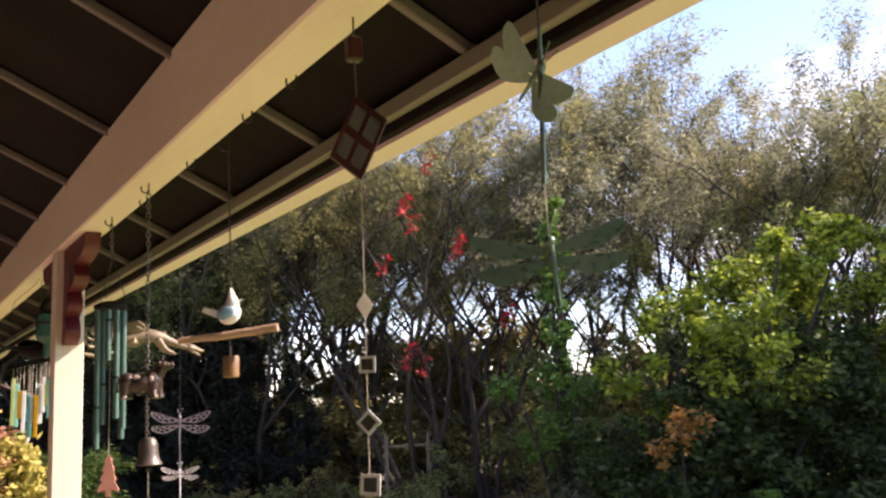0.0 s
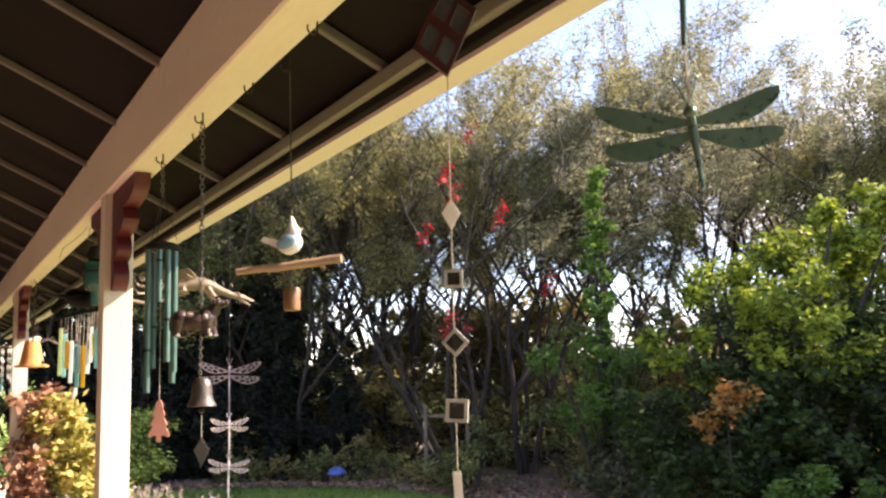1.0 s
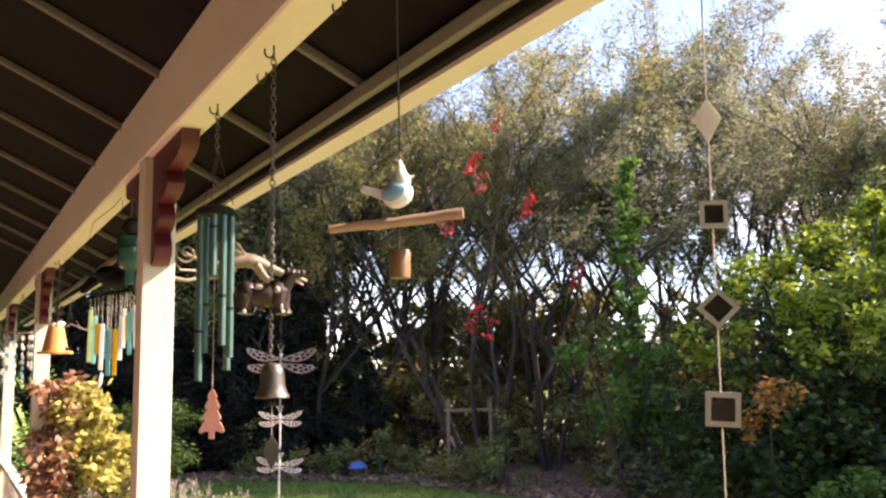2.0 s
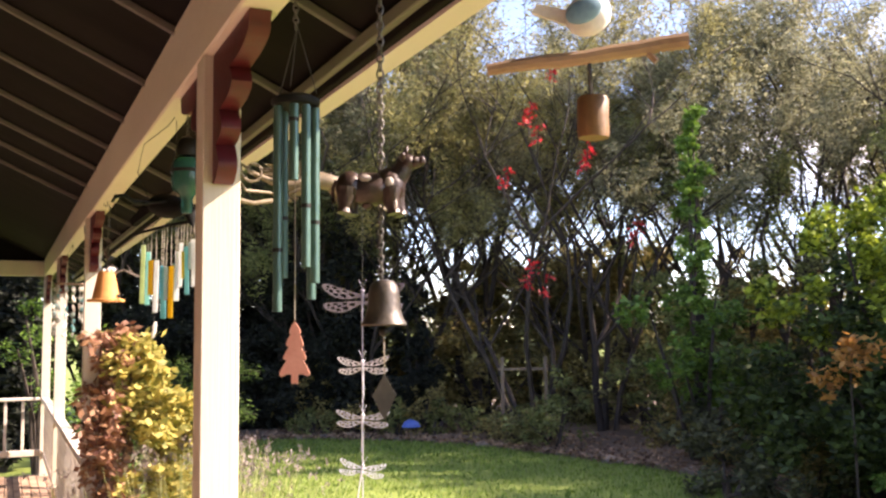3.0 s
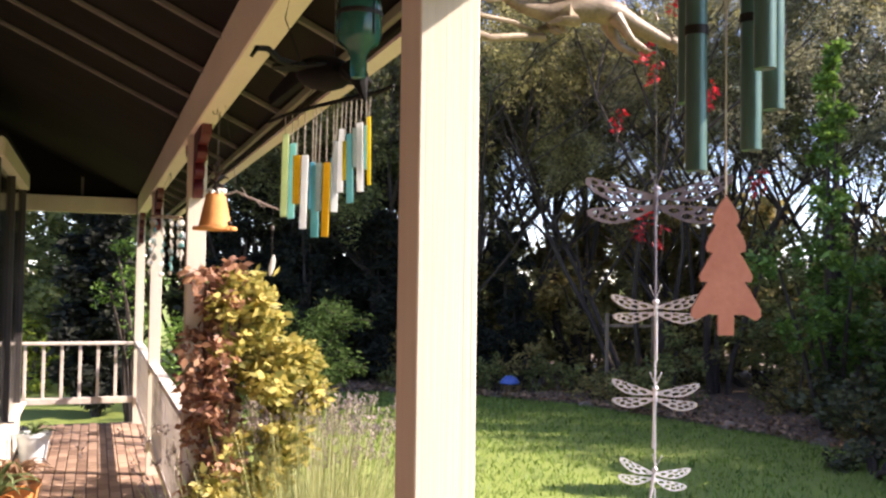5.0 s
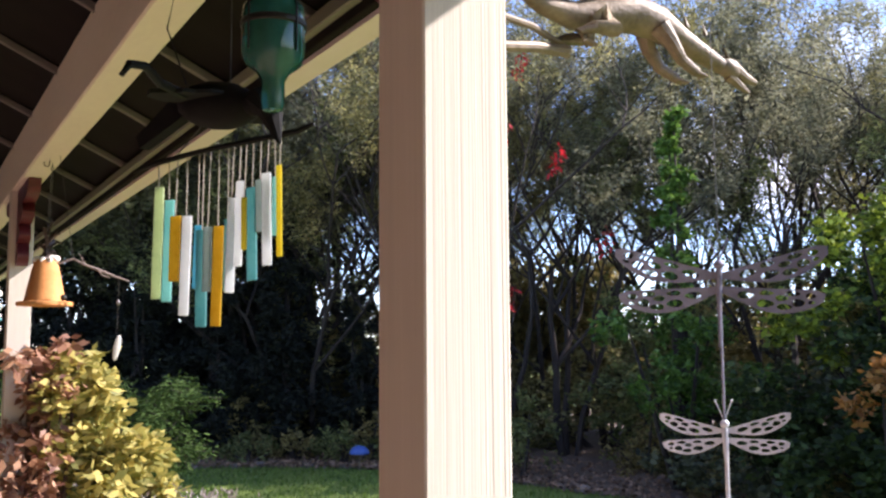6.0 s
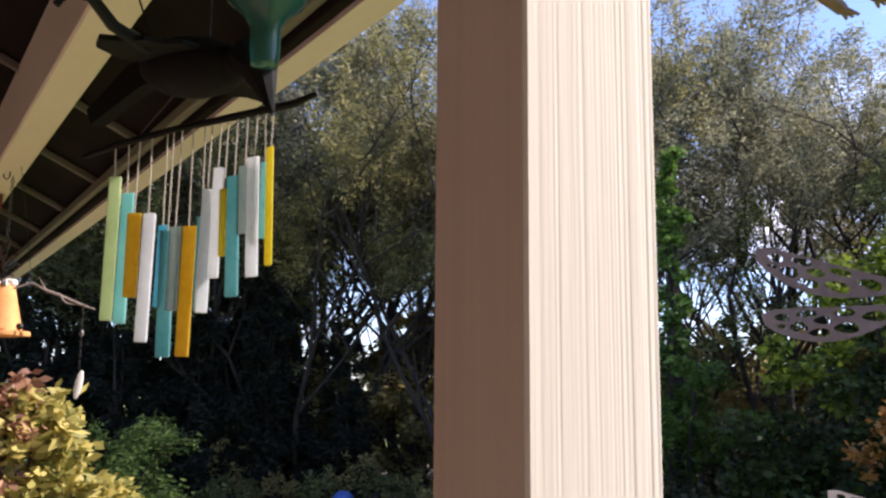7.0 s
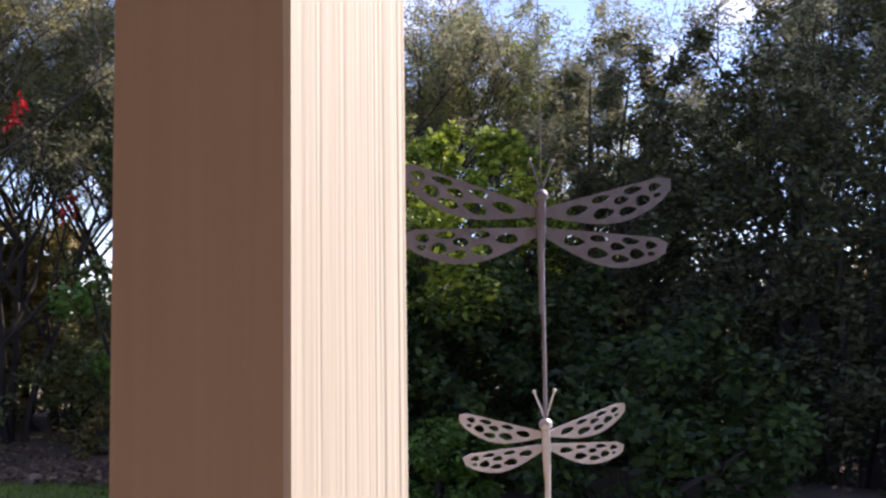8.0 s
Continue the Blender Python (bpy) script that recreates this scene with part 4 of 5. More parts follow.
for a in (0, 120, 240):
    cord(chime, [(0.04 * math.cos(radians(a)), 0.04 * math.sin(radians(a)), 2.067), (0.003, 0, 2.19)], 0.0011)
cord(chime, [(0, 0, 2.056), (0, 0, 1.652)], 0.0009, CORD)
part("chain", chain_mesh((0, 0, 2.185), (0, 0, 2.285)), CHAIN, chime)
part("hook", hook_mesh(2.298), IRON, chime)
fir = [(0.0, 0.110)]
for w, z in ((0.0045, 0.104), (0.009, 0.096), (0.0105, 0.090), (0.0075, 0.087), (0.013, 0.078), (0.0155, 0.070), (0.0145, 0.066), (0.0105, 0.065), (0.016, 0.056), (0.0205, 0.047), (0.0195, 0.042), (0.014, 0.042), (0.020, 0.033), (0.0265, 0.021), (0.027, 0.015), (0.023, 0.012), (0.014, 0.0165), (0.006, 0.016), (0.006, 0.0)):
    fir.append((w, z))
fir = fir + [(-w, z) for w, z in reversed(fir[1:])]
part("tag", plate(bmesh.new(), fir, 0.004, Matrix.Translation((0, 0, 1.541)) @ FACE), SALMON, chime, "terracotta fir-tree tag")

# cow and bell on a chain
cowbell = thing("cow_bell_chime", (0.0, -1.09, 0), "brown bronze cow figure hung above a small bell", "wind chime")
cb = bmesh.new()
ball(cb, (-0.008, 0, 1.832), (0.048, 0.025, 0.026), seg=20)
ball(cb, (0.022, 0, 1.838), (0.026, 0.024, 0.028), seg=16)
ball(cb, (-0.040, 0, 1.834), (0.022, 0.024, 0.026), seg=16)
for x, y, k in ((-0.046, -0.013, -0.004), (-0.038, 0.012, 0.002), (0.022, -0.013, 0.006), (0.032, 0.012, 0.010)):
    tube(cb, [(x, y, 1.832), (x + k * 0.3, y, 1.812), (x + k * 0.8, y, 1.800), (x + k, y - 0.001, 1.792)], [0.017, 0.0135, 0.010, 0.0115], 10)
tube(cb, [(0.030, 0, 1.846), (0.042, -0.002, 1.862), (0.048, -0.004, 1.872)], [0.019, 0.016, 0.014], 12)
ball(cb, (0.050, -0.006, 1.874), (0.015, 0.014, 0.014))
ball(cb, (0.062, -0.011, 1.874), (0.013, 0.010, 0.010), Matrix.Rotation(radians(-12), 4, "Y") @ Matrix.Rotation(radians(-25), 4, "Z"))
ball(cb, (0.071, -0.014, 1.876), (0.007, 0.010, 0.0085), seg=10)
for s in (-1, 1):
    ball(cb, (0.040, -0.004 + s * 0.019, 1.880), (0.005, 0.012, 0.006), Matrix.Rotation(radians(20 * s), 4, "X"), seg=8)
    tube(cb, [(0.046, -0.005 + s * 0.008, 1.884), (0.047, -0.006 + s * 0.014, 1.892), (0.048, -0.007 + s * 0.013, 1.899)], [0.004, 0.003, 0.001], 6)
tube(cb, [(-0.060, 0, 1.845), (-0.066, 0.004, 1.832), (-0.064, 0.004, 1.808)], [0.0035, 0.0025, 0.0035], 6)
ball(cb, (-0.012, 0, 1.807), (0.010, 0.010, 0.008), seg=10)
COW = Matrix.Translation((-0.008, 0, 1.832)) @ Matrix.Rotation(radians(-14), 4, "Z") @ Matrix.Scale(0.88, 4) @ Matrix.Translation((0, 0, -1.838))
cb.transform(COW)
part("cow", cb, BRONZE, cowbell, "dark brown bronze cow")
WORN = material("pale_worn_bronze", (0.20, 0.15, 0.13), (0.48, 0.42, 0.38), 60, 0.55, metal=0.3, bump=0.4, fine=220)
for c, r in (((0.020, -0.0205, 1.840), (0.010, 0.0045, 0.011)), ((-0.018, -0.0215, 1.846), (0.012, 0.0045, 0.007)), ((0.064, -0.0185, 1.876), (0.008, 0.0035, 0.006)), ((0.028, -0.0235, 1.806), (0.004, 0.003, 0.012)), ((-0.046, -0.0205, 1.820), (0.005, 0.0045, 0.010))):
    pb = ball(bmesh.new(), c, [0.85 * v for v in r], seg=10)
    pb.transform(COW)
    part("patch", pb, WORN, cowbell, "pale worn patch")
part("chain", chain_mesh((0.0, 0, 1.855), (0.0, 0, 2.285), 0.016, 0.0014), CHAIN, cowbell)
hk = part("hook", hook_mesh(2.298), IRON, cowbell)
hk.location = (0.0, 0, 0)
part("chain", chain_mesh((0.0, 0, 1.700), (0.0, 0, 1.818), 0.012, 0.0011), CHAIN, cowbell)
bb = bmesh.new()
lathe(bb, [(0.005, 1.703), (0.013, 1.701), (0.019, 1.694), (0.0215, 1.682), (0.0225, 1.664), (0.026, 1.651), (0.0315, 1.642), (0.0305, 1.640), (0.024, 1.650), (0.0205, 1.664), (0.018, 1.69)], (0.004, 0, 0), 32)
part("bell", bb, BELL_METAL, cowbell)
cord(cowbell, [(0.004, 0, 1.70), (0.004, 0, 1.572)], 0.0009, CORD)
part("clapper", ball(bmesh.new(), (0.004, 0, 1.632), (0.007, 0.007, 0.007)), IRON, cowbell)
part("tag", plate(bmesh.new(), [(0, 0.062), (0.0165, 0.034), (0, 0.0), (-0.0165, 0.034)], 0.003, Matrix.Translation((0.004, 0, 1.512)) @ FACE), material("tarnished_tag", (0.05, 0.045, 0.04), (0.13, 0.12, 0.10), 20, 0.7, metal=0.2, bump=0.3, fine=200), cowbell)


# chain of filigree dragonflies
def wing_outline(length, width, n=12):
    """Straight leading edge, full trailing edge, squared tip."""
    st = np.linspace(0, 1, n)
    lead = [(length * s, width * (0.10 + 0.21 * s) - (width * 0.12 if s == 1 else 0)) for s in st]
    trail = [(length * min(s, 0.985), -width * (0.10 + 0.58 * max(math.sin(math.pi * s ** 1.2), 0) ** 0.9)) for s in st]
    return lead + trail[::-1]


def wing_holes(length, width):
    out = []
    for cu, cv, ru, rv in ((0.26, -0.13, 0.075, 0.12), (0.45, 0.03, 0.065, 0.085), (0.45, -0.36, 0.075, 0.13), (0.60, -0.11, 0.055, 0.095), (0.63, -0.42, 0.065, 0.10),
                           (0.70, 0.09, 0.065, 0.085), (0.76, -0.23, 0.055, 0.13), (0.865, 0.06, 0.045, 0.10), (0.875, -0.17, 0.03, 0.06)):
        ring = []
        for a in np.linspace(0, 2 * math.pi, 11)[:-1]:
            u, v = math.cos(a), math.sin(a)
            ring.append((length * (cu + 1.12 * ru * (u + 0.12 * v)), width * (cv + 1.12 * rv * v * (1 - 0.3 * u))))
        out.append(ring)
    return out


def dragonfly(parent, x, y, head_z, span, turn, roll, mat=SILVER, filigree=True, body=None, tail=0.55, back=0.0, wide=0.125):
    """Head at the top, tail hanging down, two pairs of wings."""
    m = Matrix.Translation((x, y, head_z)) @ Matrix.Rotation(radians(turn), 4, 'Z') @ Matrix.Rotation(radians(roll), 4, 'Y')
    k = span / 0.15
    wing_k, k = k, min(k, 1.1)
    bm = bmesh.new()
    ball(bm, (0, 0, 0), (0.0055 * k, 0.0055 * k, 0.005 * k), seg=10)
    tube(bm, [(0, 0, 0), (0, 0, -0.018 * k), (0, 0, -span * tail * 0.5), (0, 0, -span * tail)], [0.0032 * k, 0.0036 * k, 0.0024 * k, 0.0018 * k], 8)
    for s in (-1, 1):
        tube(bm, [(0, 0, 0.003 * k), (s * 0.004 * k, 0, 0.014 * k), (s * 0.009 * k, 0, 0.026 * k)], 0.0008 * k, 5)
        ball(bm, (s * 0.009 * k, 0, 0.026 * k), (0.0016 * k,) * 3, seg=6)
    bm.transform(m)
    bug = part("dragonfly", bm, body or mat, parent)
    for s in (-1, 1):
        for dz, tilt, ln in ((-0.008 * wing_k, 13, 0.49), (-0.017 * wing_k, -6, 0.46)):
            length, width = span * ln, span * wide
            w = bmesh.new()
            mw = m @ Matrix.Translation((0, 0.001, dz)) @ Matrix.Diagonal((s, 1, 1, 1)) @ Matrix.Rotation(radians(back), 4, 'Z') @ Matrix.Rotation(radians(-tilt), 4, 'Y')
            plate(w, wing_outline(length, width), 0.0012 * k, mw, wing_holes(length, width) if filigree else ())
            bmesh.ops.recalc_face_normals(w, faces=list(w.faces))
            part("wing", w, mat, bug)
    return bug


# SILVER's metal darkened, standing for the top dragonfly's backlight and spin blur.
BACKLIT_LILAC = material("dull_lilac_metal", (0.14, 0.13, 0.17), (0.27, 0.25, 0.32), 30, 0.5, metal=0.35, bump=0.15, fine=200)
flies = thing("dragonfly_mobile", (0.381, 0.02, 0), "string of pale filigree metal dragonflies hung from the gutter", "mobile")
cord(flies, [(0, 0, 2.268), (0, 0, 1.742)], 0.0005, CHAIN, "wire")
for head, span, turn, roll in ((1.736, 0.25, -46, 1), (1.554, 0.152, -44, -1), (1.416, 0.146, -26, 2), (1.288, 0.13, -8, 10)):
    dragonfly(flies, 0, 0, head, span, turn, roll, BACKLIT_LILAC if span > 0.2 else SILVER, tail=0.095 / span)
    cord(flies, [(0, 0, head - 0.03), (0, 0, head - 0.178 if span > 0.2 else head - 0.134 if head > 1.3 else head - 0.1)], 0.0018, BACKLIT_LILAC if span > 0.2 else SILVER, "wire")

# painted bird on a stick
bird = thing("bird_mobile", (0.055, -1.52, 0), "painted blue-white bird perched on a hanging stick", "mobile")
st = bmesh.new()
srg = random.Random(12)
a, b = Vector((-0.084, 0.058, 1.895)), Vector((0.080, -0.054, 1.913))
pts = [a.lerp(b, s) + Vector((0, 0, srg.uniform(-0.0015, 0.0015))) for s in np.linspace(0, 1, 9)]
tube(st, pts, [0.0062, 0.0068, 0.0072, 0.0078, 0.0075, 0.008, 0.0082, 0.008, 0.0084], 10)
tube(st, [a.lerp(b, 0.78), a.lerp(b, 0.82) + Vector((0.003, -0.004, -0.016))], [0.004, 0.003], 6)
part("stick", st, DRIFTWOOD, bird)
bd = bmesh.new()
TB = Matrix.Rotation(radians(-35), 4, 'Z')
ball(bd, TB @ Vector((0, 0, 1.945)), (0.024, 0.016, 0.021), TB @ Matrix.Rotation(radians(-25), 4, 'Y'))
ball(bd, TB @ Vector((0.006, 0, 1.964)), (0.0135, 0.0125, 0.016), TB)
tube(bd, [TB @ Vector((0.005, 0, 1.970)), TB @ Vector((0.004, 0, 1.985)), TB @ Vector((0.003, 0, 1.996))], [0.011, 0.006, 0.0015], 10)
tube(bd, [TB @ Vector((0.016, 0, 1.968)), TB @ Vector((0.026, 0, 1.972))], [0.004, 0.0006], 6)
part("body", bd, BIRD_WHITE, bird)
bt = bmesh.new()
plate(bt, [(-0.012, 0.004), (-0.05, 0.014), (-0.056, 0.006), (-0.015, -0.012)], 0.006, Matrix.Translation((0, 0, 1.945)) @ TB)
part("tail", bt, BIRD_WHITE, bird)
bw = bmesh.new()
for s in (-1, 1):
    ball(bw, TB @ Vector((-0.004, s * 0.014, 1.945)), (0.019, 0.005, 0.012), TB @ Matrix.Rotation(radians(-20), 4, 'Y'))
part("wing", bw, BIRD_BLUE, bird)
cord(bird, [(0.003, -0.002, 1.975), (0.0, 0, 2.285)], 0.0014)
part("hook", hook_mesh(2.298), IRON, bird)
cord(bird, [(0.0, 0, 1.90), (0.002, 0, 1.858)], 0.0022)
ck = bmesh.new()
lathe(ck, [(0.012, 1.820), (0.0150, 1.821), (0.0158, 1.826), (0.0155, 1.842), (0.0160, 1.858), (0.0140, 1.862)], (0.003, 0, 0), 24)
part("bell", ck, CORK, bird, "turned wooden bell, darkened for its backlit side")

# dark red lattice plate with mirrors below it
lat = thing("mirror_mobile", (0.022, -2.19, 0), "oxblood lattice diamond with a string of little mirrors", "mobile")
TL = Matrix.Rotation(radians(-30), 4, 'Z')
lb = bmesh.new()
top, rt, bot, lf = Vector((-0.004, 0, 2.181)), Vector((0.038, 0, 2.146)), Vector((0.0, 0, 2.062)), Vector((-0.042, 0, 2.097))


def on_plate(u, v):
    return lf + (top - lf) * u + (bot - lf) * v


def inset(u0, u1, v0, v1):
    return [(p.x, p.z - 2.12) for p in (on_plate(u0, v0), on_plate(u1, v0), on_plate(u1, v1), on_plate(u0, v1))]


cells = [inset(u, u + 0.34, v, v + 0.34) for u in (0.10, 0.56) for v in (0.10, 0.56)]
plate(lb, inset(0, 1, 0, 1), 0.012, Matrix.Translation((0, 0, 2.12)) @ TL, cells)
part("lattice", lb, DARK_RED, lat)
for c in cells:
    part("mirror", plate(bmesh.new(), c, 0.004, Matrix.Translation((0, 0, 2.12)) @ TL), MIRROR, lat)
bk = bmesh.new()
bx(bk, (-0.006, 0, 2.25), (0.022, 0.018, 0.036), 0.003)
part("hanger", bk, DARK_RED, lat)
cord(lat, [(-0.004, 0, 2.181), (-0.006, 0, 2.235)], 0.0015)
cord(lat, [(-0.006, 0, 2.266), (-0.006, 0, 2.298)], 0.0015)
cord(lat, [(0, 0, 2.063), (0, 0, 1.55)], 0.0008, CORD)
part("pendant", plate(bmesh.new(), [(0, 0.019), (0.0115, 0.002), (0, -0.019), (-0.0115, 0.002)], 0.003, Matrix.Translation((0, 0, 1.889)) @ TL), SHELL, lat, "pale shell diamond")
for z, s, tilt, tn in ((1.811, 0.022, 0, -36), (1.735, 0.024, 45, -40), (1.655, 0.027, 3, -45)):
    mm = Matrix.Translation((0, -0.002, z)) @ Matrix.Rotation(radians(tn), 4, 'Z') @ Matrix.Rotation(radians(tilt), 4, 'Y')
    hole = [(-s * 0.34, -s * 0.34), (s * 0.34, -s * 0.34), (s * 0.34, s * 0.34), (-s * 0.34, s * 0.34)]
    fr = part("mirror_frame", plate(bmesh.new(), [(-s / 2, -s / 2), (s / 2, -s / 2), (s / 2, s / 2), (-s / 2, s / 2)], 0.004, mm, [hole]), PALE_FRAME, lat)
    part("mirror", plate(bmesh.new(), hole, 0.002, mm), DARK_MIRROR, fr)
part("pendant", plate(bmesh.new(), [(-0.006, 0.03), (0.004, 0.03), (0.008, -0.03), (-0.003, -0.03)], 0.003, Matrix.Translation((0, 0, 1.555)) @ TL), SHELL, lat, "pale shell strip")

# green dragonflies
green = thing("green_dragonfly_mobile", (0.022, -2.60, 0), "two dark green metal dragonflies on a hanging rod", "mobile")
cord(green, [(0, 0, 2.298), (0.003, 0, 2.12)], 0.0012)
rodm = bmesh.new()
tube(rodm, [(0.003, 0, 2.13), (0.002, 0, 2.085), (0.0, 0, 2.03), (-0.002, 0, 1.967)], [0.0022, 0.0036, 0.003, 0.0026], 8)
ball(rodm, (0.003, 0, 2.088), (0.005, 0.005, 0.006), seg=10)
part("rod", rodm, GREEN_WING, green)
GREEN_PADDLE = material("pale_green_wing_enamel", (0.24, 0.36, 0.26), (0.55, 0.68, 0.52), 14, 0.35, bump=0.1, translucent=0.35, fine=120)
dragonfly(green, 0.002, 0, 2.088, 0.14, -80, 50, GREEN_PADDLE, False, GREEN_WING, tail=0.3, back=-10, wide=0.19)
cord(green, [(-0.002, 0, 1.968), (0, 0, 1.912)], 0.0009, CORD)
dragonfly(green, 0.0, 0, 1.910, 0.165, -28, -6, GREEN_WING, False, tail=0.40)

# small hooks along the beam
for y, x in ((-1.93, 0.036), (-1.72, 0.034), (-1.35, 0.036), (-0.93, 0.034), (-0.30, 0.036)):
    hk = tagged(part("beam_hook", hook_mesh(0.0), IRON), "small dark screw hook in the beam's underside", "hook", "beam hooks")
    hk.location = (x, y, 2.299)

# ---- winged beast on its scroll bracket, on the first post ----
drag = thing("dragon_bracket", (0.045, 0.03, 0), "antique gold winged dragon on a scrolled post bracket", "ornament")
sc = bmesh.new()
bx(sc, (0.004, -0.012, 2.0), (0.008, 0.03, 0.13), 0.002)
tube(sc, [(0.006, 0, 1.962), (0.05, 0.005, 1.955), (0.10, 0.015, 1.965), (0.152, 0.03, 1.972)], [0.006, 0.006, 0.006, 0.0075], 10)
spiral = [(0.045 + (0.034 - 0.0031 * s) * math.cos(s + 2.6) * 0.95, -0.012, 2.035 + (0.034 - 0.0031 * s) * math.sin(s + 2.6)) for s in np.linspace(0, 9.5, 34)]
tube(sc, spiral, [0.0042 - 0.00005 * k for k in range(34)], 8)
tube(sc, [(0.014, -0.012, 2.05), (0.006, -0.008, 2.02), (0.03, -0.004, 1.985), (0.09, 0.01, 1.985), (0.15, 0.03, 1.978)], [0.0035, 0.004, 0.004, 0.004, 0.003], 8)
part("scroll", sc, GOLD, drag)
db = bmesh.new()
body = [(0.02, 0.0, 2.052), (0.06, 0.008, 2.028), (0.105, 0.012, 2.012), (0.150, 0.014, 2.008), (0.190, 0.012, 2.016), (0.232, 0.010, 2.024), (0.268, 0.008, 2.017), (0.300, 0.006, 2.004), (0.335, 0.004, 1.990), (0.365, 0.003, 1.980)]
tube(db, body, [0.003, 0.006, 0.010, 0.016, 0.020, 0.023, 0.0205, 0.015, 0.012, 0.010], 14)
ball(db, (0.376, 0.003, 1.979), (0.021, 0.012, 0.012), Matrix.Rotation(radians(22), 4, 'Y'))
tube(db, [(0.380, 0.003, 1.982), (0.405, 0.002, 1.970), (0.424, 0.002, 1.966)], [0.010, 0.0065, 0.0035], 10)
tube(db, [(0.378, 0.003, 1.970), (0.398, 0.002, 1.958), (0.412, 0.002, 1.952)], [0.007, 0.0045, 0.002], 8)
for s in (-1, 1):
    tube(db, [(0.372, 0.003 + 0.007 * s, 1.988), (0.358, 0.003 + 0.012 * s, 1.998)], [0.0035, 0.0006], 6)
    tube(db, [(0.172, 0.012 + 0.014 * s, 2.010), (0.186, 0.012 + 0.022 * s, 1.992), (0.160, 0.014 + 0.024 * s, 1.990), (0.142, 0.016 + 0.022 * s, 1.982), (0.150, 0.016 + 0.022 * s, 1.976)],
         [0.014, 0.012, 0.007, 0.0055, 0.005], 10)
    for k in range(3):
        tube(db, [(0.147, 0.016 + 0.022 * s, 1.978), (0.158 + 0.003 * k, 0.016 + (0.020 + 0.005 * (k - 1)) * s, 1.970)], [0.004, 0.002], 6)
    tube(db, [(0.262, 0.008 + 0.012 * s, 2.008), (0.272, 0.008 + 0.018 * s, 1.992), (0.288, 0.008 + 0.018 * s, 1.972), (0.312, 0.006 + 0.016 * s, 1.960)], [0.013, 0.009, 0.007, 0.0055], 10)
    for k in range(3):
        tube(db, [(0.310, 0.006 + 0.016 * s, 1.961), (0.324, 0.006 + (0.015 + 0.006 * (k - 1)) * s, 1.956)], [0.0035, 0.0014], 6)
for k in range(9):
    x = 0.11 + 0.03 * k
    tube(db, [(x, 0.011, 2.022 + 0.014 * math.sin((x - 0.1) * 14)), (x - 0.004, 0.011, 2.036 + 0.014 * math.sin((x - 0.1) * 14))], [0.003, 0.0005], 5)
part("dragon", db, GOLD, drag)
for s in (-1, 1):
    wb = bmesh.new()
    base = (0.225, 0.010 + 0.010 * s, 2.036)
    tips_w = [(0.060, 0.012 + 0.022 * s, 2.030), (0.072, 0.012 + 0.034 * s, 2.052), (0.115, 0.012 + 0.042 * s, 2.070), (0.185, 0.012 + 0.036 * s, 2.074)]
    bv = [wb.verts.new(base)] + [wb.verts.new(p) for p in tips_w]
    inn = [wb.verts.new(tuple((np.array(p) + np.array(q)) / 2 * 0.8 + np.array(base) * 0.2)) for p, q in zip(tips_w, tips_w[1:])]
    for k in range(3):
        wb.faces.new((bv[0], bv[k + 1], inn[k])), wb.faces.new((bv[0], inn[k], bv[k + 2]))
    bmesh.ops.solidify(wb, geom=list(wb.faces), thickness=0.002)
    for p in tips_w:
        tube(wb, [base, tuple((np.array(p) + np.array(base)) / 2 + np.array((0, 0, 0.006))), p], [0.004, 0.003, 0.001], 6)
    part("wing", wb, GOLD, drag)

# ---- glass strip chime below a black bird, and the green bottle ----
def strip_glass(name, dark, light):
    return material(name, dark, light, 18, 0.3, bump=0.1, translucent=0.62, fine=120)


G_AQUA = strip_glass("aqua_glass", (0.28, 0.60, 0.57), (0.45, 0.74, 0.70))
G_TEAL = strip_glass("teal_glass", (0.17, 0.42, 0.43), (0.30, 0.55, 0.55))
G_BLUE = strip_glass("sky_blue_glass", (0.16, 0.52, 0.64), (0.30, 0.66, 0.78))
G_LIME = strip_glass("pale_lime_glass", (0.52, 0.62, 0.38), (0.70, 0.78, 0.52))
G_AMBER = strip_glass("amber_glass", (0.58, 0.40, 0.03), (0.76, 0.56, 0.08))
G_YELLOW = strip_glass("yellow_glass", (0.66, 0.55, 0.03), (0.82, 0.72, 0.10))
G_WHITE = strip_glass("white_glass", (0.70, 0.72, 0.72), (0.86, 0.87, 0.86))
G_GREY = strip_glass("grey_glass", (0.36, 0.44, 0.42), (0.52, 0.58, 0.55))
RL, RR = Vector((-0.068, 0.84, 1.956)), Vector((0.098, 0.622, 1.985))
glass = thing("glass_strip_chime", (0, 0, 0), "chime of coloured glass strips on cords below a dark rod", "wind chime")
rodb = bmesh.new()
axis = (RR - RL).normalized()
rp = [RL - axis * 0.05 + Vector((0, 0, -0.006)), RL, RL.lerp(RR, 0.35) + Vector((0, 0, 0.003)), RL.lerp(RR, 0.7) + Vector((0, 0, 0.001)), RR, RR + axis * 0.03 + Vector((0, 0, 0.006))]
tube(rodb, rp, [0.003, 0.005, 0.0045, 0.005, 0.005, 0.003], 8)
part("rod", rodb, BLACK, glass)
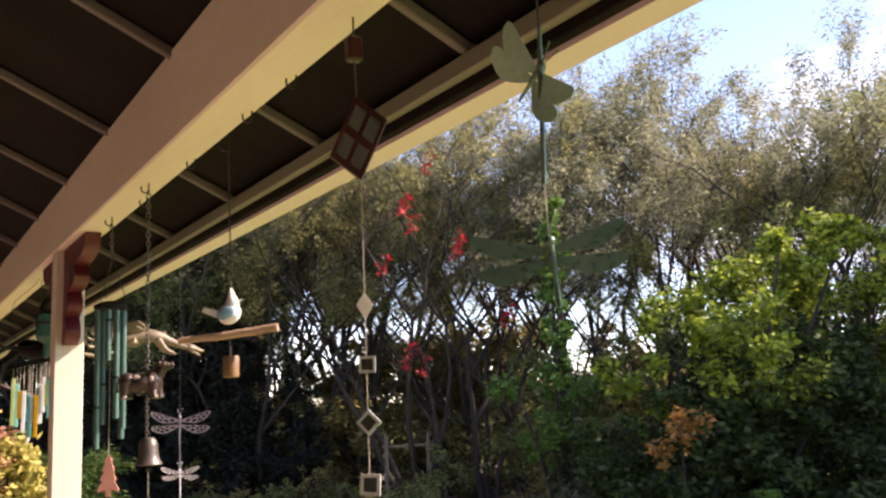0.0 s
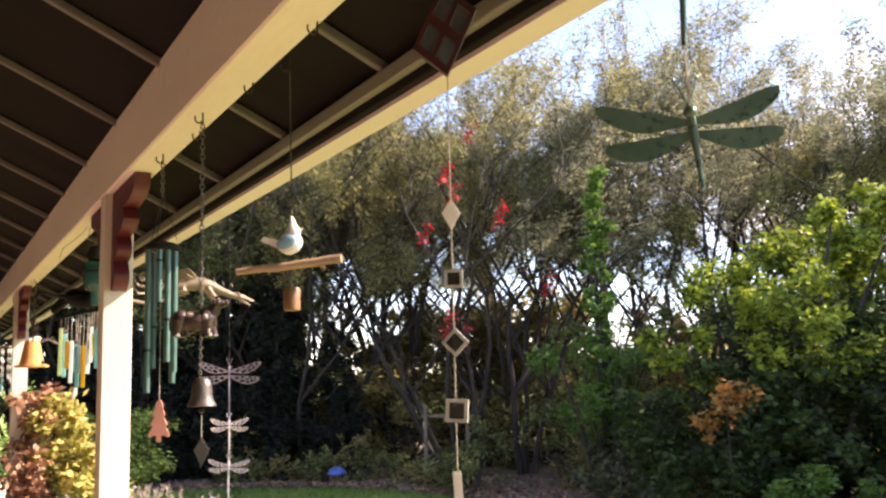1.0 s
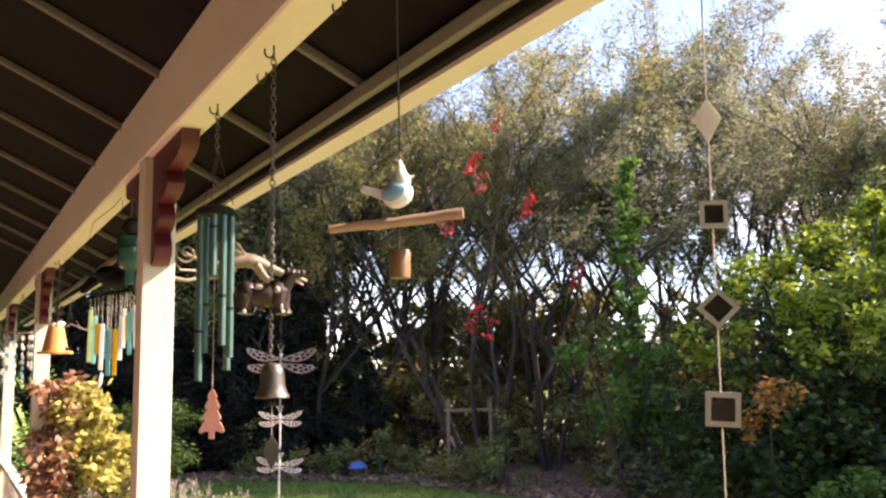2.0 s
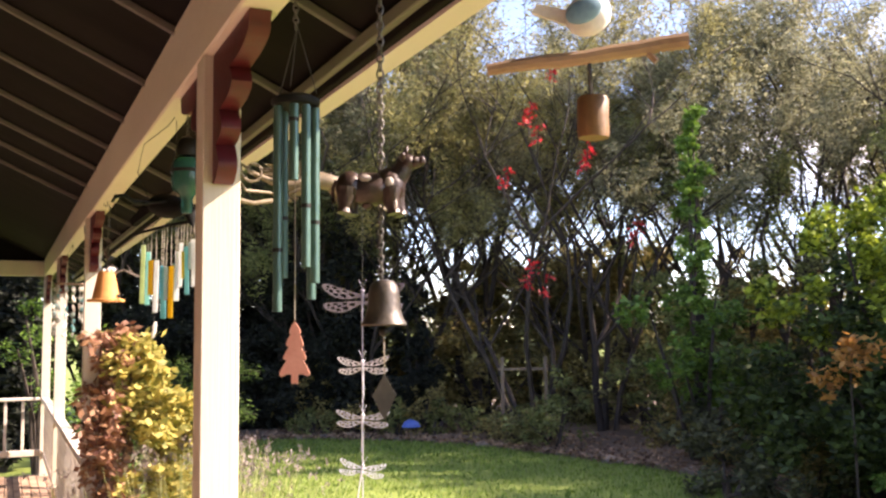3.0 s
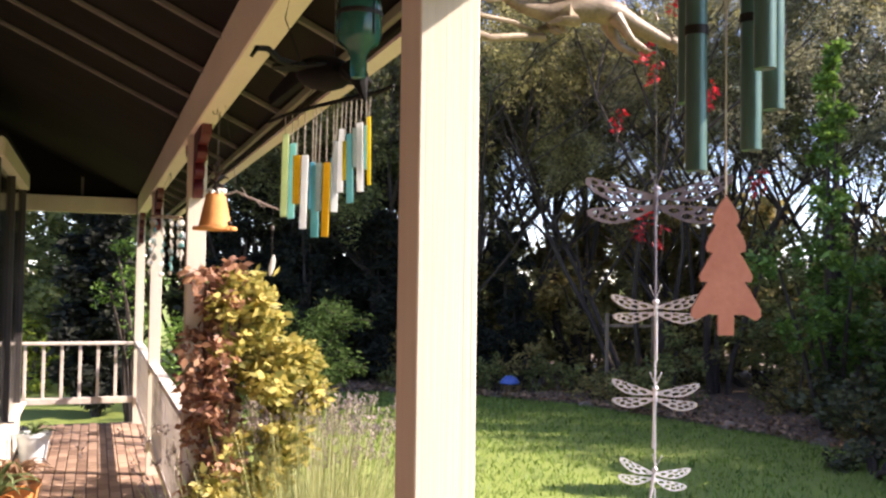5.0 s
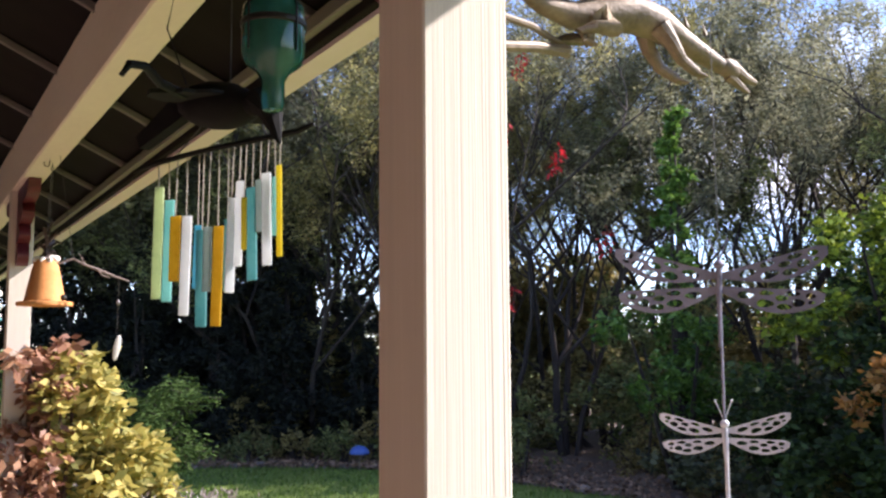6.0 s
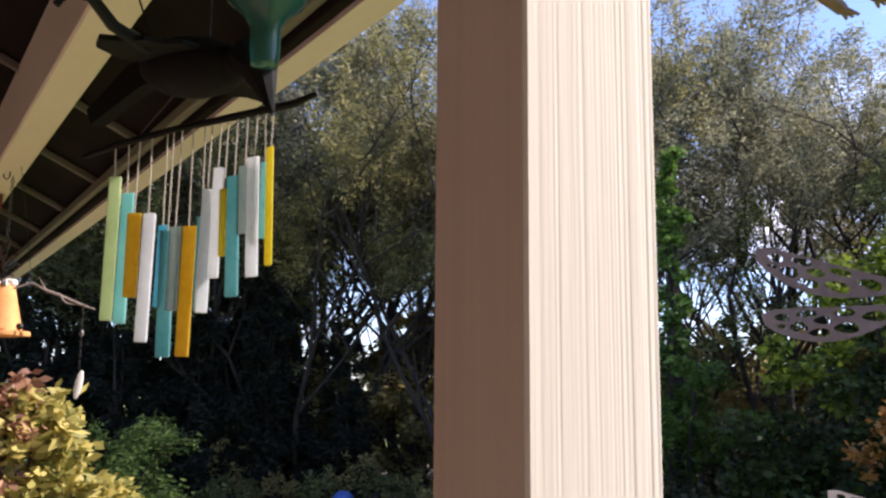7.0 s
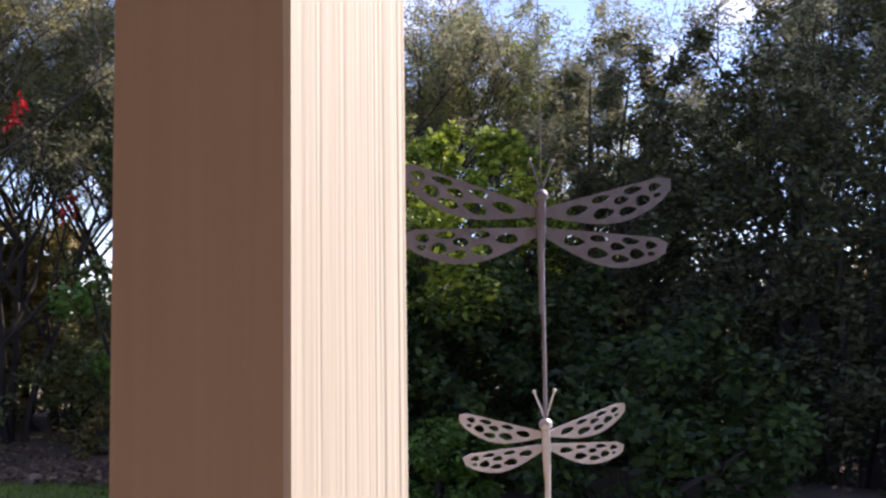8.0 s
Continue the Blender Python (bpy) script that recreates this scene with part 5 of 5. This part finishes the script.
strips = [(0.0, 60, 270, G_LIME, 17), (0.09, 98, 247, G_AQUA, 19), (0.165, 144, 160, G_AMBER, 18), (0.245, 150, 245, G_WHITE, 17), (0.345, 182, 158, G_BLUE, 14), (0.385, 196, 243, G_TEAL, 19),
          (0.44, 195, 163, G_GREY, 16), (0.51, 199, 253, G_AMBER, 17), (0.585, 188, 183, G_TEAL, 12), (0.63, 138, 245, G_WHITE, 6), (0.685, 99, 222, G_WHITE, 15), (0.73, 146, 137, G_YELLOW, 9),
          (0.785, 124, 245, G_TEAL, 18), (0.845, 109, 140, G_GREY, 15), (0.905, 97, 247, G_WHITE, 17), (0.95, 109, 160, G_AQUA, 10), (1.0, 84, 248, G_YELLOW, 10)]
grng = random.Random(33)
yaw = math.degrees(math.atan2(axis.y, axis.x))
for u, drop, length, mat, wide in strips:
    p = RL.lerp(RR, 0.01 + 0.88 * u)
    mpp = 0.00070 - 0.00011 * u
    zt = p.z - drop * mpp
    h, w = length * mpp, wide * 0.00108
    tn = yaw + grng.uniform(-10, 14) + (62 if wide < 9 else 0)
    off = Vector((-axis.y, axis.x, 0)) * grng.uniform(-0.006, 0.006)
    mm = Matrix.Translation(Vector((p.x, p.y, zt - h / 2)) + off) @ Matrix.Rotation(radians(tn), 4, 'Z') @ Matrix.Rotation(radians(grng.uniform(-1.5, 1.5)), 4, 'Y')
    part("strip", bx(bmesh.new(), mm.translation, (w if wide >= 9 else 0.016, 0.004, h), 0.0012, mm.to_3x3().to_4x4()), mat, glass)
    cord(glass, [p + Vector((0, 0, 0.002)), Vector((p.x, p.y, zt)) + off], 0.0011, CORD)
for end in (RL.lerp(RR, 0.12), RL.lerp(RR, 0.9)):
    cord(glass, [end, Vector((0.012, 0.70, 2.055))], 0.001)
cord(glass, [(0.012, 0.70, 2.055), (0.012, 0.70, 2.299)], 0.0011)

CROW_BLACK = material("sooty_black", (0.004, 0.004, 0.004), (0.013, 0.012, 0.012), 20, 0.8, bump=0.4, fine=120, gloss=0.15)
crow = thing("hanging_crow", (-0.02, 0.66, 0), "black metal bird with spread wings hung from the beam", "ornament")
kb = bmesh.new()
MC = Matrix.Rotation(radians(-62), 4, 'Z')
ball(kb, MC @ Vector((0, 0, 2.02)), (0.085, 0.040, 0.038), MC @ Matrix.Rotation(radians(10), 4, 'Y'))
ball(kb, MC @ Vector((0.078, 0, 2.012)), (0.026, 0.021, 0.020), MC)
tube(kb, [MC @ Vector((0.085, 0, 2.02)), MC @ Vector((0.110, 0, 1.995)), MC @ Vector((0.128, 0, 1.945))], [0.024, 0.020, 0.003], 8)
plate(kb, [(-0.06, 0.02), (-0.10, 0.018), (-0.175, -0.03), (-0.165, -0.05), (-0.07, -0.012)], 0.02, Matrix.Translation((0, 0, 2.02)) @ MC)
part("body", kb, CROW_BLACK, crow)
for s in (-1, 1):
    w = bmesh.new()
    mw = Matrix.Translation((0, 0, 2.032)) @ MC @ Matrix.Rotation(radians(90 * s), 4, 'Z') @ Matrix.Rotation(radians(8), 4, 'Y') @ Matrix.Rotation(radians(90), 4, 'X')
    plate(w, [(0.0, 0.045), (0.06, 0.055), (0.115, 0.03), (0.135, 0.0), (0.11, -0.012), (0.10, -0.03), (0.075, -0.03), (0.06, -0.045), (0.0, -0.04)], 0.006, mw)
    part("wing", w, CROW_BLACK, crow)
tube_pts = [(-0.175, -0.15, 2.005), (-0.165, -0.15, 2.022), (-0.14, -0.13, 2.028), (-0.11, -0.09, 2.018), (-0.06, -0.03, 2.022)]
part("hooked_claw", tube(bmesh.new(), tube_pts, [0.004, 0.006, 0.006, 0.007, 0.008], 8), BLACK, crow)
cord(crow, [(-0.06, -0.04, 2.035), (-0.095, -0.06, 2.11), (-0.075, -0.04, 2.20), (0.0, 0.0, 2.27), (0.02, 0.0, 2.299)], 0.0012, BLACK, "wire")

bottle = thing("glass_bottle_feeder", (0.012, 0.50, 0), "green glass bottle feeder hung upside down on wire", "feeder")
gb = bmesh.new()
lathe(gb, [(0.006, 1.978), (0.014, 1.98), (0.017, 1.992), (0.0165, 2.022), (0.024, 2.036), (0.040, 2.048), (0.045, 2.062), (0.045, 2.118), (0.043, 2.132), (0.034, 2.142), (0.012, 2.146)], seg=28)
part("bottle", gb, TEAL_GLASS, bottle)
cg = bmesh.new()
for k in range(4):
    a = k * math.pi / 2 + 0.4
    tube(cg, [(0.047 * math.cos(a), 0.047 * math.sin(a), 2.06), (0.047 * math.cos(a), 0.047 * math.sin(a), 2.15), (0.02 * math.cos(a), 0.02 * math.sin(a), 2.20)], 0.0016, 6)
lathe(cg, [(0.0458, 2.10), (0.0475, 2.102), (0.0475, 2.108), (0.0458, 2.11)], seg=28)
part("cage", cg, IRON, bottle)
part("cap", lathe(bmesh.new(), [(0.005, 2.146), (0.030, 2.150), (0.034, 2.17), (0.022, 2.20), (0.006, 2.21)], seg=20), IRON, bottle)
part("chain", chain_mesh((0, 0, 2.205), (0, 0, 2.285), 0.013, 0.0014), CHAIN, bottle)
part("hook", hook_mesh(2.298), IRON, bottle)

# ---- terracotta bell by the second post ----
tb = thing("terracotta_bell", (0.0, 2.72, 0), "orange terracotta flowerpot hung upside down as a bell", "bell")
pot = bmesh.new()
lathe(pot, [(0.030, 1.945), (0.036, 1.947), (0.040, 1.938), (0.066, 1.812), (0.068, 1.806), (0.090, 1.803), (0.092, 1.797), (0.090, 1.790), (0.070, 1.790), (0.062, 1.80), (0.034, 1.935)], seg=36)
part("pot", pot, TERRA, tb)
part("knob", ball(bmesh.new(), (0.054, -0.042, 1.818), (0.011, 0.011, 0.011)), IRON, tb)
fb = bmesh.new()
frg = random.Random(44)
for k in range(9):
    a = k * 0.7
    ball(fb, (0.03 * math.cos(a), 0.03 * math.sin(a), 1.952 + frg.uniform(-0.006, 0.014)), (0.017, 0.008, 0.012), Matrix.Rotation(a, 4, 'Z'), seg=8)
part("collar", fb, material("bleached_petals", (0.62, 0.56, 0.50), (0.86, 0.82, 0.76), 40, 0.7), tb, "bleached petal-shaped collar")
ib = bmesh.new()
irg = random.Random(45)
for k in range(14):
    a = irg.uniform(0, 6.28)
    r0 = irg.uniform(0.02, 0.075)
    tube(ib, [(0, 0, 1.955 + 0.012 * k * 0.5), (r0 * math.cos(a) * 0.7, r0 * math.sin(a) * 0.7, 1.975 + 0.008 * k), (r0 * math.cos(a), r0 * math.sin(a), 1.965 + 0.009 * k)], [0.006, 0.005, 0.003], 6)
part("wirework", ib, BRONZE, tb, "dark rusty twisted wire")["kind"] = "stuff"
part("chain", chain_mesh((0, 0, 1.95), (0.01, 0, 2.285), 0.015, 0.0016), CHAIN, tb)
part("hook", hook_mesh(2.298), IRON, tb)

# driftwood twig with a shell pendant
tw = thing("twig_mobile", (0, 2.6, 0), "bent driftwood twig with a pale shell pendant", "mobile")
tq = bmesh.new()
tube(tq, [(0.02, 0, 1.925), (0.07, 0, 1.945), (0.11, 0, 1.925), (0.15, 0, 1.912), (0.20, 0.005, 1.892), (0.255, 0.0, 1.874)], [0.003, 0.004, 0.0045, 0.0055, 0.005, 0.003], 7)
tube(tq, [(0.15, 0, 1.912), (0.165, -0.01, 1.890), (0.19, -0.012, 1.884)], [0.004, 0.003, 0.0015], 6)
tube(tq, [(0.11, 0, 1.925), (0.09, 0.01, 1.965)], [0.0035, 0.001], 6)
part("twig", tq, material("grey_driftwood", (0.10, 0.07, 0.06), (0.26, 0.20, 0.17), 20, 0.85, bump=0.4), tw)
cord(tw, [(0.07, 0, 1.944), (0.02, 0.02, 2.299)], 0.0009)
cord(tw, [(0.22, 0, 1.886), (0.219, 0, 1.69)], 0.0009)
part("bead", ball(bmesh.new(), (0.2195, 0, 1.80), (0.007, 0.007, 0.011)), PEWTER, tw)
part("pendant", ball(bmesh.new(), (0.22, 0, 1.645), (0.012, 0.005, 0.045), Matrix.Rotation(radians(10), 4, 'Y')), SHELL, tw, "pale elongated shell")

# shell and glass chime by the third post
sh = thing("shell_chime", (-0.03, 5.2, 0), "tangle of white shells and blue glass on cords", "wind chime")
ring_b = bmesh.new()
tube(ring_b, [(0.10 * math.cos(s), 0.10 * math.sin(s), 2.0) for s in np.linspace(0, 2 * math.pi, 25)], 0.005, 6, cap=False)
part("hoop", ring_b, DRIFTWOOD, sh)
for a in (0.5, 2.6, 4.7):
    cord(sh, [(0.1 * math.cos(a), 0.1 * math.sin(a), 2.0), (0.02, 0, 2.299)], 0.0012)
qr = random.Random(46)
for k in range(12):
    a = k * 0.55
    x, y = 0.1 * math.cos(a), 0.1 * math.sin(a)
    low = qr.uniform(1.58, 1.75)
    cord(sh, [(x, y, 2.0), (x, y, low)], 0.001, CORD)
    z = 1.96
    while z > low:
        mat = qr.choice((SHELL, SHELL, SHELL, G_GREY, G_TEAL))
        part("shell" if mat is SHELL else "glass_piece", ball(bmesh.new(), (x, y, z), (qr.uniform(0.012, 0.022), 0.006, qr.uniform(0.014, 0.024)), Matrix.Rotation(qr.uniform(0, 3), 4, 'Z'), seg=8), mat, sh)
        z -= qr.uniform(0.05, 0.09)

# ---- pots on the veranda floor, lizard on the lintel ----
POT_BLUE = material("pale_blue_glaze", (0.42, 0.50, 0.54), (0.62, 0.68, 0.70), 10, 0.35, bump=0.1, coat=0.3)


def potted(name, label, x, y, r, h, mat, n, leaf_len, leaf_mat, seed):
    t = thing(name, (x, y, 0), label, "potted plant")
    pb = bmesh.new()
    lathe(pb, [(r * 0.68, 0.0), (r * 0.72, 0.004), (r * 0.97, h * 0.86), (r * 1.06, h * 0.88), (r * 1.06, h), (r * 0.94, h), (r * 0.9, h * 0.9)], seg=30)
    part("pot", pb, mat, t)
    part("soil", lathe(bmesh.new(), [(r * 0.9, h * 0.88), (r * 0.6, h * 0.91), (0.001, h * 0.92)], seg=20), MULCH, t)
    rg = random.Random(seed)
    lb2 = bmesh.new()
    for k in range(n):
        a, out, up = rg.uniform(0, 6.28), rg.uniform(0.35, 1.0) * leaf_len, rg.uniform(0.2, 0.9) * leaf_len
        d, s = Vector((math.cos(a), math.sin(a), 0)), Vector((-math.sin(a), math.cos(a), 0))
        prev = None
        for q in np.linspace(0, 1, 7):
            q = float(q)
            c = d * out * q + Vector((0, 0, h * 0.9 + up * (1.9 * q - 1.55 * q * q)))
            w = 0.018 * (1 - q) ** 0.6 * leaf_len / 0.25
            pair = (lb2.verts.new(c - s * w + Vector((0, 0, w * 0.5))), lb2.verts.new(c), lb2.verts.new(c + s * w + Vector((0, 0, w * 0.5))))
            if prev:
                lb2.faces.new((prev[0], prev[1], pair[1], pair[0])), lb2.faces.new((prev[1], prev[2], pair[2], pair[1]))
            prev = pair
    bmesh.ops.solidify(lb2, geom=list(lb2.faces), thickness=0.001)
    f = part("foliage", lb2, leaf_mat, t)
    f["kind"] = "stuff"
    return t


LEAF_STRAP = material("strap_leaves", (0.10, 0.16, 0.05), (0.30, 0.36, 0.16), 6, 0.5, bump=0.1, islands=0.5, translucent=0.3)
LEAF_DRY = material("dry_strap_leaves", (0.30, 0.17, 0.09), (0.58, 0.40, 0.25), 6, 0.75, bump=0.2, islands=0.5, translucent=0.3)
potted("spider_plant", "spiky plant in a pale blue glazed pot", -0.93, 7.55, 0.14, 0.26, POT_BLUE, 26, 0.22, LEAF_STRAP, 5)
potted("dry_plant", "withered brown strap-leaved plant in a terracotta pot", -0.92, 5.55, 0.15, 0.24, TERRA, 60, 0.30, LEAF_DRY, 6)
potted("aloe", "green spear-leaved aloe in a terracotta pot", -1.02, 5.15, 0.11, 0.22, TERRA, 16, 0.42, LEAF_STRAP, 8)
liz = tagged(part("metal_lizard", tube(ball(tube(tube(bmesh.new(), [(-1.75, 5.815, 2.50), (-1.68, 5.81, 2.505), (-1.60, 5.81, 2.498), (-1.52, 5.81, 2.49), (-1.44, 5.81, 2.478)], [0.002, 0.008, 0.014, 0.009, 0.002], 8),
             [(-1.57, 5.815, 2.47), (-1.60, 5.81, 2.498), (-1.63, 5.815, 2.53)], 0.004, 6), (-1.70, 5.81, 2.505), (0.018, 0.009, 0.010), seg=10),
             [(-1.63, 5.815, 2.465), (-1.655, 5.81, 2.50), (-1.68, 5.815, 2.535)], 0.004, 6), BLACK), "black metal lizard on the cream lintel", "ornament")

# ---- garden things ----
TIMBER = material("weathered_garden_timber", (0.16, 0.11, 0.075), (0.34, 0.25, 0.17), 9, 0.85, bump=0.4, stretch=(1, 1, 0.2))
ar = thing("timber_frame", (8.1, 13.4, -0.43), "weathered timber frame standing below the trees", "frame", turn=-12)
for x in (0.0, 0.86):
    part("upright", boxes(((x, 0, 0.76), (0.06, 0.05, 1.54)), bev=0.004), TIMBER, ar)
for z in (0.26, 1.30):
    part("crossbar", boxes(((0.43, 0.048, z), (1.0, 0.04, 0.05)), bev=0.004), TIMBER, ar)
bbm = bmesh.new()
bb_thing = thing("blue_bird_bath", (6.35, 13.7, -0.42), "small blue dome on a stake by the bed", "ornament")
part("stake", tube(bbm, [(0, 0, -0.05), (0, 0, 0.30)], 0.014, 8), TIMBER, bb_thing)
part("dome", lathe(bmesh.new(), [(0.17, 0.28), (0.175, 0.30), (0.13, 0.37), (0.06, 0.41), (0.01, 0.42)], seg=20), material("cobalt_glaze", (0.04, 0.09, 0.34), (0.10, 0.18, 0.50), 12, 0.3), bb_thing)

# ---- veranda pavers ----
PW, PL, PH = 0.082, 0.21, 0.012
pv = bpy.data.meshes.new("paver")
pbm = boxes(((0, 0, 0), (PW - 0.008, PL - 0.008, PH)), bev=0.003)
pbm.to_mesh(pv), pbm.free()
pv.materials.append(PAVER)
prng = random.Random(88)
far_rows = []
cols = int(2.7 / PW)
for i in range(cols):
    for j in range(int(16.5 / PL)):
        x, y = 0.085 - PW * (i + 0.5), END_Y + 0.08 - PL * (j + 0.5 + 0.5 * (i % 2))
        if x < BX1 + 0.03 and y > BY0 - 0.14:
            continue
        if y > 5.2 and x > -1.25:
            o = new("paver", pv)
            o.parent = floor
            o.location = (x, y, PH / 2 - 0.003 + prng.uniform(-0.0012, 0.0012))
            o.rotation_euler = (prng.uniform(-0.006, 0.006), prng.uniform(-0.006, 0.006), prng.uniform(-0.01, 0.01))
        else:
            far_rows.append((x, y))
c = np.array(far_rows)
hx, hy = PW / 2 - 0.004, PL / 2 - 0.004
z0 = np.full(len(c), PH - 0.003)
q = np.stack([np.column_stack([c[:, 0] + a * hx, c[:, 1] + b * hy, z0]) for a, b in ((-1, -1), (1, -1), (1, 1), (-1, 1))], 1)
rest = quads("paver_rest", q, material("terracotta_paver_rest", (0.25, 0.155, 0.115), (0.48, 0.32, 0.24), 7, 0.8, bump=0.5, fine=120, islands=0.5), floor)
rest["kind"] = "stuff"
